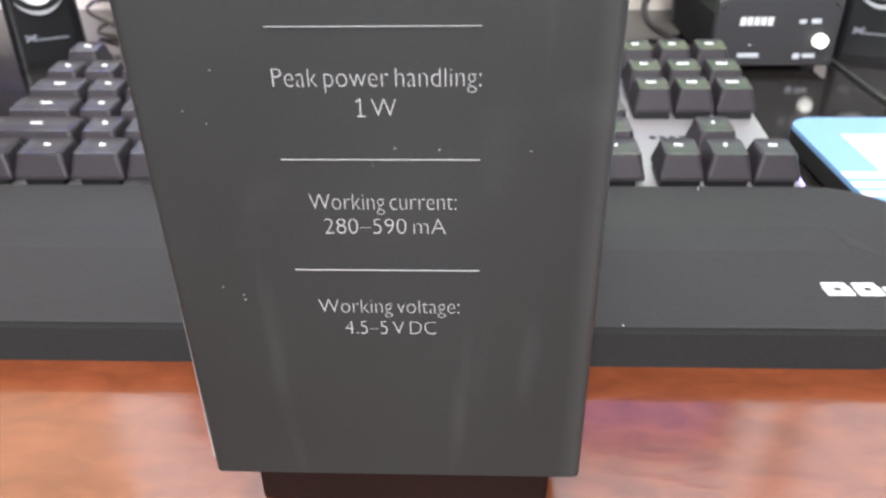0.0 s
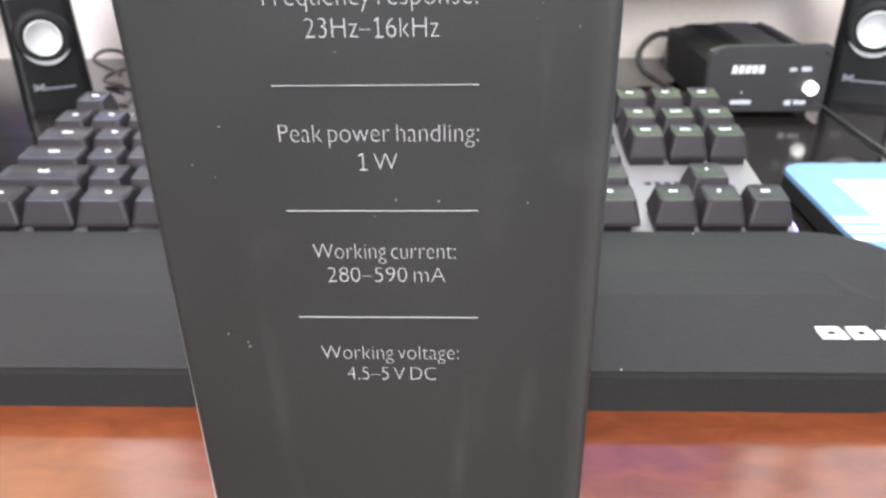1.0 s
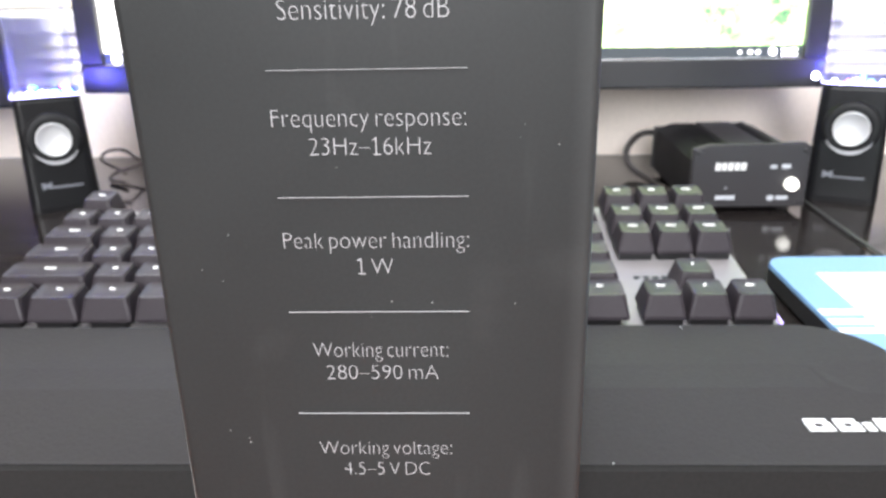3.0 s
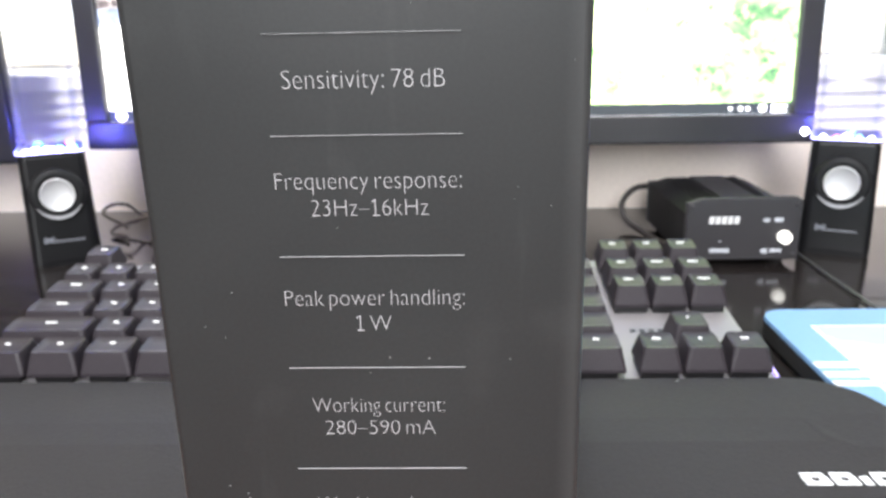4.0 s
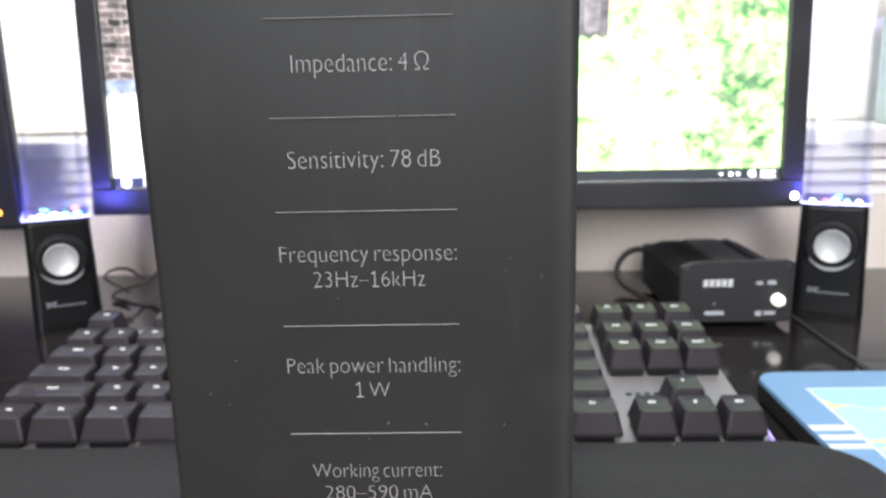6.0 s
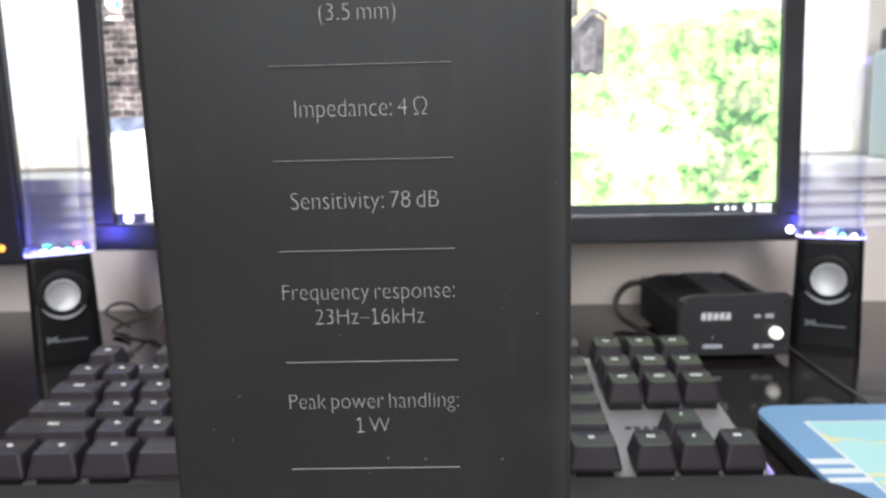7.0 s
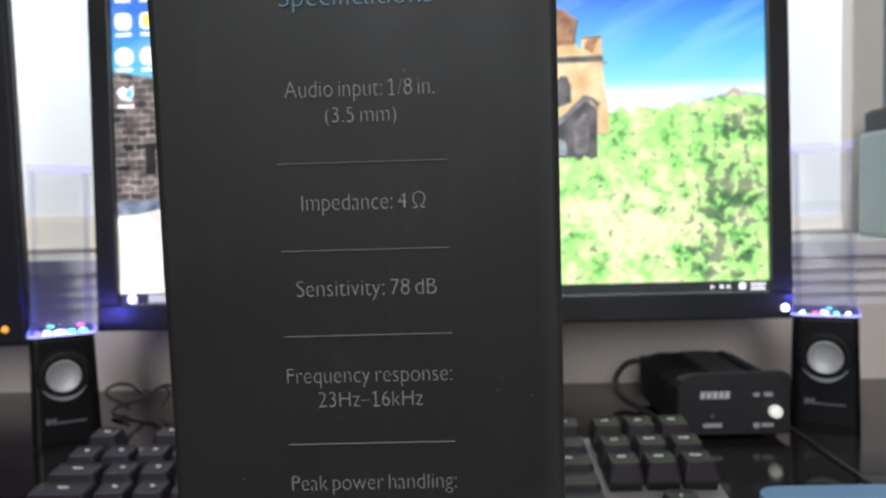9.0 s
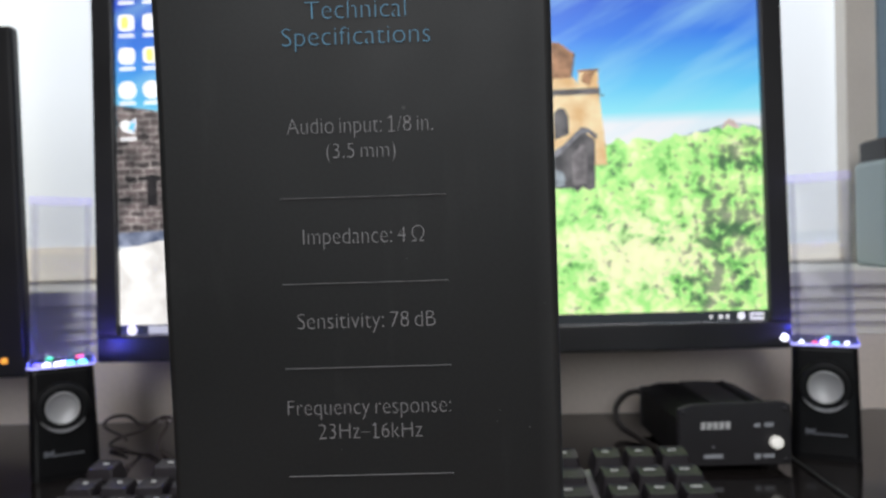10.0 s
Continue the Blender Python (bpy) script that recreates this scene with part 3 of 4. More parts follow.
def mouse_pad():
    t = thing("mouse_pad", pose(0.285, 0.130, 0), "thick black-sided mouse pad with a blue and white map print", "mouse pad")
    w, d = 0.224, 0.214
    part("base", loft([rounded(w - 0.004, d - 0.004, 0.010, 0.0, 6), rounded(w, d, 0.012, 0.002, 6), rounded(w, d, 0.012, 0.0105, 6)]), RUBBER, t, "black foam base")
    part("print", loft([rounded(w, d, 0.012, 0.0105, 6), rounded(w - 0.0006, d - 0.0006, 0.012, 0.0125, 6)]), PAD_BLUE, t, "blue printed cloth top")
    z = 0.0125
    part("map_panel", block(-0.093, 0.10, -0.04, 0.0835, z - 0.001, z + 0.0002), map_print(), t, "pale cyan map picture with a white rim")
    part("border", block(-0.0945, 0.102, -0.042, 0.085, z - 0.001, z + 0.0001), PAD_WHITE, t)
    for i, (y, h) in enumerate(((0.0385, 0.0050), (0.0295, 0.0045), (0.0215, 0.0040))):
        part("stripe", block(-0.1115, -0.0935, y, y + h, z - 0.001, z + 0.0003), PAD_WHITE, t)


mouse_pad()


# ---- amplifier ----
def amplifier():
    t = thing("mini_amplifier", pose(0.2032, 0.346, 0), "small black metal desktop amplifier with a bright round knob", "amplifier")
    w = 0.0735
    def face(k, y):
        h = w / 2 - k
        return [(-h, y, 0.0045 + k), (h, y, 0.0045 + k), (h, y, 0.0440 - k), (h - 0.004, y, 0.0462 - k), (-h + 0.009, y, 0.0456 - k), (-h, y, 0.0428 - k)]
    part("front_panel", loft([face(0.0007, 0.0), face(0, 0.0008), face(0, 0.004)]), AMP_METAL, t)
    prof = [(-0.0358, 0.005), (0.0362, 0.005), (0.0362, 0.0365), (0.0300, 0.0385), (-0.0240, 0.0385), (-0.0358, 0.0345)]
    part("body", loft([[(x, y, z) for x, z in prof] for y in (0.004, 0.104)]), AMP_SHADED, t)
    for x0, x1 in ((-0.0060, 0.0185), (0.0250, 0.0285)):
        part("rib", block(x0, x1, 0.0055, 0.1035, 0.0376, 0.0398, 0.0007), AMP_METAL, t)
    for x0, x1 in ((-0.0230, -0.0070), (0.0192, 0.0240)):
        for k in range(max(2, round((x1 - x0) / 0.0025))):
            x = x0 + 0.0025 * k
            part("fin", block(x, x + 0.0008, 0.0055, 0.1035, 0.0376, 0.0391), AMP_SHADED, t)
    part("rear_panel", block(-w / 2, w / 2, 0.104, 0.107, 0.0045, 0.0362, 0.001), AMP_METAL, t)
    for x in (-0.027, 0.027):
        for y in (0.012, 0.093):
            ft = part("foot", lathe([(0.0045, 0.0), (0.005, 0.001), (0.005, 0.0052)], 16, "z"), RUBBER, t)
            ft.location = (x, y, 0)
    # The knob's brightness is given as glow.
    kn = part("knob", lathe([(0.0040, 0.0), (0.0039, -0.0040), (0.0034, -0.0047), (0.001, -0.0050)], 32), glow("glowing_white_knob", (1.0, 0.98, 0.92), 0.5), t, "glowing white volume knob")
    kn.location = (0.0262, 0, 0.0200)
    for x, z in ((-0.033, 0.0405), (0.033, 0.0415), (0.033, 0.0080), (-0.033, 0.0080)):
        sc = part("screw", lathe([(0.0016, 0.0), (0.0015, -0.0008), (0.0006, -0.0011)], 12), AMP_METAL, t)
        sc.location = (x, 0, z)
    # the maker's mark and captions, as plain bars
    for i in range(5):
        x = -0.0222 + 0.0040 * i
        part("mark", loft([[(x, y, 0.0290), (x + 0.0030, y, 0.0290), (x + 0.0034, y, 0.0338), (x + 0.0004, y, 0.0338)] for y in (-0.0004, 0.0005)]), MARK_WHITE, t, "white printed mark")
    for x0, x1, z0, z1 in ((-0.0205, -0.0080, 0.0098, 0.0124), (0.0125, 0.0165, 0.0300, 0.0322), (0.0195, 0.0250, 0.0300, 0.0326), (0.0125, 0.0165, 0.0090, 0.0122), (0.0180, 0.0255, 0.0096, 0.0120)):
        part("caption", block(x0, x1, -0.0004, 0.0005, z0, z1), LOGO, t)
    part("indicator", block(-0.0148, -0.0138, -0.0005, 0.0005, 0.0168, 0.0178), LOGO, t)


amplifier()


# ---- dancing-water speakers ----
LED_BLUE = glow("blue_led", (0.12, 0.10, 1.0), 5.0)
LED_RIM = glow("blue_rim_light", (0.45, 0.44, 1.0), 1.8)
LED_WHITE = glow("white_led", (0.75, 0.8, 1.0), 6.0)
LED_CYAN = glow("cyan_led", (0.1, 0.7, 1.0), 6.0)
LED_RED = glow("red_led", (1.0, 0.12, 0.3), 2.5)
LED_GREEN = glow("green_led", (0.1, 0.9, 0.4), 1.5)


TANK_EDGE = clear("hazy_acrylic_corner", (0.97, 0.97, 0.99), 0.2, haze=0.03, glint=0.01)
LID = clear("violet_edge_lit_acrylic", (0.95, 0.94, 1.0), haze=0.08, rim=(0.45, 0.40, 1.0))


def water_speaker(m, label, leds, lean, rim, size):
    t = thing("water_speaker", m, label, "speaker", "water speakers beside the monitor")
    part("cabinet", loft([rounded(0.0435, 0.046, 0.005, 0.0, 4, 0, 0.023), rounded(0.0445, 0.047, 0.006, 0.004, 4, 0, 0.023), rounded(0.0410, 0.043, 0.005, 0.0745, 4, 0, 0.023), rounded(0.0400, 0.042, 0.005, 0.0765, 4, 0, 0.023)]), GLOSS_BLACK, t)
    part("collar", loft([rounded(0.0425, 0.0445, 0.006, z, 4, 0, 0.023) for z in (0.0765, 0.0795)]), GLOSS_BLACK, t)
    part("light_ring", loft([rounded(0.0431, 0.0451, 0.006, z, 4, 0, 0.023) for z in (0.0780, 0.0792)]), LED_RIM, t, "glowing blue rim")
    ring = part("driver_ring", lathe([(0.0178, 0.0020), (0.0176, -0.0016), (0.0160, -0.0034), (0.0138, -0.0040), (0.0118, -0.0036), (0.0113, -0.0022)], 40), DULL_BLACK, t)
    ring.location = (0, 0.0012, 0.0505)
    dish = lathe([(0.0109, 0.0016), (0.0109, -0.0046), (0.0104, -0.0047), (0.0093, -0.0036), (0.0072, -0.0025), (0.0040, -0.0018), (0.0005, -0.0016)], 40)
    dome = part("cone", dish, SILVER, t, "silver dished speaker cone")
    dome.location = (0, -0.0004, 0.0505)
    arc = []
    for i in range(25):
        a = radians(212 + 116 * i / 24)
        s = math.sin(math.pi * i / 24)
        arc.append((0.0160 * math.cos(a), 0.0160 * math.sin(a), 0.0003 + 0.0009 * s))
    part("trim_arc", loft([[(x, -0.0030, 0.0505 + z - h), (x, -0.0030, 0.0505 + z + h), (x, 0.0006, 0.0505 + z + h), (x, 0.0006, 0.0505 + z - h)] for x, z, h in arc]), CHROME, t, "chrome arc under the dome")
    for dx, dz, w, ang in ((-0.0095, 0.0190, 0.0072, 28), (-0.0095, 0.0190, 0.0072, -28)):
        g = part("mark", block(-w / 2, w / 2, -0.0004, 0.0004, -0.0008, 0.0008), MARK_DIM, t, "silver printed mark")
        g.matrix_local = pose(dx, -0.0004, dz, 0, ang, 0)
    part("mark", block(-0.006, 0.0125, -0.0009, 0.0004, 0.0172, 0.0181), MARK_DIM, t, "silver printed mark")
    # clear tank: thin walls, open inside
    outer = [rounded(0.0400, 0.0405, 0.007, z, 5, 0, 0.023) for z in (0.0795, 0.1900, 0.1915)]
    part("tank", loft(outer, True, True), ACRYLIC, t, "clear acrylic water tank")
    part("water", loft([rounded(0.0365, 0.0370, 0.006, z, 5, 0, 0.023) for z in (0.0802, 0.1560)], True, True), WATER, t, "clear still water")
    part("tank_lid", loft([rounded(0.0405, 0.0410, 0.007, z, 5, 0, 0.023) for z in (0.1916, 0.1966)], True, True), LID, t, "edge-lit violet rim of the tank lid")
    for x in (-0.0168, 0.0168):
        for y in (0.0055, 0.0405):
            post = lathe([(0.0020, 0.0800), (0.0020, 0.1910)], 10, "z")
            for v in post.verts:
                v.co.x, v.co.y = v.co.x + x, v.co.y + y
            part("tank_edge", post, TANK_EDGE, t, "thick hazy corner of the tank")
    for x, y, mat_ in leds:
        d = part("led", lathe([(0.0028 * size, 0.0), (0.0025 * size, 0.0010 * size), (0.0014 * size, 0.0017 * size), (0.0003, 0.0019 * size)], 12, "z"), mat_, t)
        d.location = (x, y, 0.0795)
    shine = bpy.data.lights.new("tank_led", "POINT")
    shine.energy, shine.color, shine.shadow_soft_size = 0.045, (0.22, 0.18, 1.0), 0.002
    bulb = new("tank_led", shine)
    bulb.matrix_world = m @ pose(0, 0.023, 0.0832)
    # added blue point lamps at the two rear rim corners, for the halo around
    for sx in (-1, 1):
        edge = bpy.data.lights.new("halo_lamp", "POINT")
        edge.energy, edge.color, edge.shadow_soft_size = rim, (0.03, 0.05, 1.0), 0.002
        new("halo_lamp", edge).matrix_world = m @ pose(sx * 0.0225, 0.033, 0.0860)
    tilt = pose(0, 0.023, 0.0795, 0, lean, 0) @ pose(0, -0.023, -0.0795)
    for ob in t.children:
        if ob.name.split(".")[0] in ("tank", "tank_edge", "water", "tank_lid"):
            ob.visible_shadow = False
            ob.matrix_local = tilt
    return t


water_speaker(pose(-0.2515, 0.366, 0, 0, 0, 27), "black dancing-water speaker with a clear tank lit white and cyan", ((-0.015, 0.0065, LED_BLUE), (-0.009, 0.005, LED_WHITE), (-0.002, 0.005, LED_WHITE), (0.006, 0.005, LED_CYAN), (0.0135, 0.006, LED_CYAN), (0.012, 0.034, LED_RED), (-0.008, 0.036, LED_GREEN)), 2.2, 0.022, 1.0)
water_speaker(pose(0.2728, 0.368, 0, 0, 0, -24.5), "black dancing-water speaker with a clear tank lit violet", ((-0.014, 0.006, LED_WHITE), (-0.006, 0.005, LED_RED), (0.003, 0.030, LED_GREEN), (0.007, 0.005, LED_CYAN), (0.014, 0.006, LED_WHITE)), -1.2, 0.005, 0.62)


# ---- monitors ----
def ramp_nodes(n, stops, interpolation="LINEAR"):
    r = n.new("ShaderNodeValToRGB")
    r.color_ramp.interpolation = interpolation
    e = r.color_ramp.elements
    e[0].position, e[0].color = stops[0][0], (*stops[0][1], 1)
    e[1].position, e[1].color = stops[1][0], (*stops[1][1], 1)
    for pos, c in stops[2:]:
        e.new(pos).color = (*c, 1)
    return r


def screen_shader(name, build, strength=1.0):
    m, n, l, b = shader(name)
    b.inputs["Base Color"].default_value = (0.01, 0.01, 0.01, 1)
    b.inputs["Roughness"].default_value = 0.3
    l.new(build(n, l), b.inputs["Emission Color"])
    b.inputs["Emission Strength"].default_value = strength
    return m


def sky_picture(n, l):
    tc, sep = n.new("ShaderNodeTexCoord"), n.new("ShaderNodeSeparateXYZ")
    l.new(tc.outputs["Object"], sep.inputs[0])
    span = n.new("ShaderNodeMapRange")
    span.inputs["From Min"].default_value, span.inputs["From Max"].default_value = 0.228, 0.372
    l.new(sep.outputs["Z"], span.inputs["Value"])
    r = ramp_nodes(n, ((0.0, (1.0, 0.98, 1.0)), (1.0, (0.05, 0.06, 0.62)), (0.09, (0.92, 0.95, 1.0)), (0.15, (0.30, 0.86, 1.0)), (0.30, (0.14, 0.62, 1.0)), (0.56, (0.05, 0.24, 0.90))))
    l.new(span.outputs[0], r.inputs[0])
    mp, no = n.new("ShaderNodeMapping"), n.new("ShaderNodeTexNoise")
    mp.vector_type = "TEXTURE"
    mp.inputs["Scale"].default_value, mp.inputs["Rotation"].default_value = (0.20, 0.20, 0.034), (0, radians(-27), 0)
    no.inputs["Scale"].default_value, no.inputs["Detail"].default_value = 1.5, 5
    l.new(tc.outputs["Object"], mp.inputs["Vector"]), l.new(mp.outputs[0], no.inputs["Vector"])
    c = ramp_nodes(n, ((0.46, (0, 0, 0)), (0.74, (0.50, 0.50, 0.50))))
    l.new(no.outputs["Fac"], c.inputs[0])
    mix = n.new("ShaderNodeMix")
    mix.data_type = "RGBA"
    l.new(c.outputs[0], mix.inputs["Factor"]), l.new(r.outputs[0], mix.inputs["A"])
    mix.inputs["B"].default_value = (0.42, 0.82, 1.0, 1)
    return mix.outputs["Result"]


def patch(n, l, tc, cx, cz, rx, rz):
    """One inside an oval of the picture, falling to nought at its rim."""
    mp, far, out = n.new("ShaderNodeMapping"), n.new("ShaderNodeVectorMath"), n.new("ShaderNodeMapRange")
    mp.inputs["Scale"].default_value, mp.inputs["Location"].default_value = (1 / rx, 0, 1 / rz), (-cx / rx, 0, -cz / rz)
    far.operation = "LENGTH"
    out.inputs["To Min"].default_value, out.inputs["To Max"].default_value = 1.0, 0.0
    l.new(tc.outputs["Object"], mp.inputs["Vector"]), l.new(mp.outputs[0], far.inputs[0]), l.new(far.outputs["Value"], out.inputs["Value"])
    return out.outputs[0]


def leaf_picture(n, l):
    tc = n.new("ShaderNodeTexCoord")
    cell, a, b2 = n.new("ShaderNodeTexVoronoi"), n.new("ShaderNodeTexNoise"), n.new("ShaderNodeTexNoise")
    cell.inputs["Scale"].default_value, cell.inputs["Randomness"].default_value = 300, 1.0
    a.inputs["Scale"].default_value, a.inputs["Detail"].default_value = 55, 6
    b2.inputs["Scale"].default_value, b2.inputs["Detail"].default_value, b2.inputs["Distortion"].default_value = 150, 8, 0.2
    for node in (cell, a, b2):
        l.new(tc.outputs["Object"], node.inputs["Vector"])
    grey = n.new("ShaderNodeSeparateColor")
    l.new(cell.outputs["Color"], grey.inputs[0])
    blend = n.new("ShaderNodeMath")
    blend.operation, blend.inputs[1].default_value = "MULTIPLY_ADD", 0.17
    l.new(grey.outputs[0], blend.inputs[0]), l.new(a.outputs["Fac"], blend.inputs[2])
    fine = ramp_nodes(n, ((0.34, (0.06, 0.13, 0.08)), (0.84, (1.0, 1.0, 0.66)), (0.40, (0.17, 0.52, 0.12)), (0.50, (0.40, 0.88, 0.26)), (0.66, (0.66, 1.0, 0.36))))
    l.new(blend.outputs[0], fine.inputs[0])
    # sunlit pale leaves towards the middle
    sun, pale, lit = n.new("ShaderNodeMath"), ramp_nodes(n, ((0.70, (0, 0, 0)), (0.98, (0.95, 0.95, 0.95)))), n.new("ShaderNodeMix")
    sun.operation, sun.inputs[1].default_value = "MULTIPLY_ADD", 0.48
    l.new(patch(n, l, tc, 0.150, 0.142, 0.075, 0.055), sun.inputs[0]), l.new(blend.outputs[0], sun.inputs[2])
    l.new(sun.outputs[0], pale.inputs[0])
    lit.data_type = "RGBA"
    l.new(pale.outputs[0], lit.inputs["Factor"]), l.new(fine.outputs[0], lit.inputs["A"])
    lit.inputs["B"].default_value = (1.0, 0.98, 0.62, 1)
    # shaded branches gather towards the right
    drop, dark, mix = n.new("ShaderNodeMath"), ramp_nodes(n, ((0.30, (0.88, 0.88, 0.88)), (0.42, (0, 0, 0)))), n.new("ShaderNodeMix")
    drop.operation, drop.inputs[1].default_value = "MULTIPLY_ADD", -0.23
    shady = patch(n, l, tc, 0.218, 0.162, 0.045, 0.055)
    for cx, cz, rx, rz in ((0.208, 0.118, 0.035, 0.040), (0.226, 0.215, 0.040, 0.020)):
        most = n.new("ShaderNodeMath")
        most.operation = "MAXIMUM"
        l.new(shady, most.inputs[0]), l.new(patch(n, l, tc, cx, cz, rx, rz), most.inputs[1])
        shady = most.outputs[0]
    l.new(shady, drop.inputs[0]), l.new(b2.outputs["Fac"], drop.inputs[2])
    l.new(drop.outputs[0], dark.inputs[0])
    mix.data_type = "RGBA"
    l.new(dark.outputs[0], mix.inputs["Factor"]), l.new(lit.outputs["Result"], mix.inputs["A"])
    tint = ramp_nodes(n, ((0.42, (0.05, 0.10, 0.07)), (0.62, (0.26, 0.29, 0.22))))
    l.new(a.outputs["Fac"], tint.inputs[0]), l.new(tint.outputs[0], mix.inputs["B"])
    return mix.outputs["Result"]


def brick_picture(n, l):
    tc, mp, br = n.new("ShaderNodeTexCoord"), n.new("ShaderNodeMapping"), n.new("ShaderNodeTexBrick")
    mp.inputs["Rotation"].default_value = (radians(90), 0, 0)
    l.new(tc.outputs["Object"], mp.inputs["Vector"]), l.new(mp.outputs[0], br.inputs["Vector"])
    br.inputs["Scale"].default_value = 46
    br.inputs["Color1"].default_value, br.inputs["Color2"].default_value = (0.045, 0.042, 0.045, 1), (0.24, 0.20, 0.20, 1)
    br.inputs["Mortar"].default_value, br.inputs["Mortar Size"].default_value = (0.42, 0.40, 0.38, 1), 0.026
    warp, shift = n.new("ShaderNodeTexNoise"), n.new("ShaderNodeVectorMath")
    warp.inputs["Scale"].default_value, warp.inputs["Detail"].default_value = 70, 4
    shift.operation = "MULTIPLY_ADD"
    shift.inputs[1].default_value = (0.006, 0.006, 0.006)
    l.new(tc.outputs["Object"], warp.inputs["Vector"]), l.new(warp.outputs["Color"], shift.inputs[0])
    l.new(mp.outputs[0], shift.inputs[2]), l.new(shift.outputs[0], br.inputs["Vector"])
    worn, rough = n.new("ShaderNodeMix"), ramp_nodes(n, ((0.35, (0.35, 0.35, 0.36)), (0.68, (1.7, 1.6, 1.6))))
    worn.data_type, worn.blend_type = "RGBA", "MULTIPLY"
    worn.inputs["Factor"].default_value = 1.0
    l.new(warp.outputs["Fac"], rough.inputs[0]), l.new(br.outputs["Color"], worn.inputs["A"]), l.new(rough.outputs[0], worn.inputs["B"])
    return worn.outputs["Result"]


def noisy_picture(c0, c1, scale):
    def build(n, l):
        tc, no = n.new("ShaderNodeTexCoord"), n.new("ShaderNodeTexNoise")
        no.inputs["Scale"].default_value, no.inputs["Detail"].default_value = scale, 4
        l.new(tc.outputs["Object"], no.inputs["Vector"])
        r = ramp_nodes(n, ((0.35, c0), (0.65, c1)))
        l.new(no.outputs["Fac"], r.inputs[0])
        return r.outputs[0]
    return build


def main_monitor():
    tilt = -2.6
    t = thing("monitor", pose(0.0085, 0.4205, 0.0, 0, 0, -2.0), "black widescreen monitor showing a bright landscape wallpaper", "monitor")
    hw, z0, z1 = 0.2608, 0.0705, 0.415
    lean = pose(0, 0, z0, tilt) @ pose(0, 0, -z0)

    def add(name, bm, material, label="", parent=t):
        ob = part(name, bm, material, parent, label)
        if parent is t:
            ob.matrix_local = lean
        return ob

    sw, sl, s0, s1 = 0.2450, 0.2470, 0.0905, 0.398
    add("bezel", block(-hw - 0.003, -sl, -0.004, 0.022, s0, z1, 0.0015), SATIN_BLACK)
    add("bezel", block(sw, hw, -0.004, 0.022, s0, z1, 0.0015), SATIN_BLACK)
    add("bezel", block(-hw - 0.003, hw, -0.004, 0.022, z0, s0, 0.0015), SATIN_BLACK)
    add("bezel", block(-sl, sw, -0.004, 0.022, s1, z1, 0.002), SATIN_BLACK)
    add("back_cover", block(-hw + 0.004, hw - 0.004, 0.022, 0.045, z0 + 0.004, z1 - 0.004, 0.008), SATIN_BLACK)
    screen = add("screen", block(-sl, sw, 0.001, 0.02, s0, s1), screen_shader("sky_wallpaper", sky_picture), "lit screen with a sky, ruin and trees wallpaper")

    def layer(name, pts, depth, material):
        """A flat shape of the picture, in metres right of the middle and up from the screen's foot."""
        return part(name, loft([[(x, y, s0 + z) for x, z in pts] for y in (0.001 - depth, 0.0008)]), material, screen)

    leaf = screen_shader("tree_wallpaper", leaf_picture, 1.1)
    edge = [(0.088 + 0.0039 * i, 0.139 + 0.005 * noise.noise((i * 0.26, 3.1, 0.0)) + 0.0045 * noise.noise((i * 0.9, 7.7, 0.0)) - 0.004 * math.sin(i * 0.1) + 0.0001 * i) for i in range(40)]
    layer("foliage", [(0.088, 0.006), (sw - 0.0002, 0.006), (sw - 0.0002, 0.141)] + edge[::-1], 0.0003, leaf)
    layer("hill", [(0.165, 0.130), (0.245, 0.130), (sw - 0.0002, 0.144), (0.236, 0.147), (0.222, 0.1485), (0.208, 0.145), (0.188, 0.140)], 0.0002, screen_shader("hazy_hill_wallpaper", noisy_picture((0.24, 0.36, 0.36), (0.62, 0.72, 0.74), 130)))
    layer("rock", [(0.2150, 0.138), (0.2290, 0.138), (0.2285, 0.146), (0.2255, 0.1495), (0.2215, 0.1515), (0.2185, 0.1485), (0.2165, 0.144)], 0.00025, screen_shader("pink_rock_wallpaper", noisy_picture((0.50, 0.38, 0.34), (0.85, 0.70, 0.66), 150)))
    stone = screen_shader("ochre_stone_wallpaper", noisy_picture((0.80, 0.50, 0.22), (1.0, 0.82, 0.50), 60))
    roof = screen_shader("brown_stone_wallpaper", noisy_picture((0.22, 0.10, 0.04), (0.55, 0.28, 0.14), 90))
    shade = screen_shader("grey_stone_wallpaper", noisy_picture((0.03, 0.03, 0.035), (0.16, 0.15, 0.16), 70))
    layer("tower", [(0.0, 0.12), (0.131, 0.12), (0.1293, 0.144), (0.1262, 0.175), (0.1262, 0.191), (0.1117, 0.191), (0.1108, 0.182), (0.1065, 0.1885), (0.0, 0.1885)], 0.0005, stone)
    layer("cornice", [(0.0, 0.1735), (0.1262, 0.1735), (0.1275, 0.1750), (0.1268, 0.1782), (0.0, 0.1770)], 0.0007, shade)
    layer("waterspout", [(0.1262, 0.1722), (0.1302, 0.1718), (0.1302, 0.1728), (0.1262, 0.1732)], 0.0007, shade)
    layer("merlon", [(0.1135, 0.1835), (0.1195, 0.1800), (0.1215, 0.1860), (0.1240, 0.1905), (0.1150, 0.1900)], 0.0007, roof)
    layer("merlon_cap", [(0.1110, 0.1905), (0.1266, 0.1908), (0.1266, 0.1925), (0.1110, 0.1922)], 0.0008, roof)
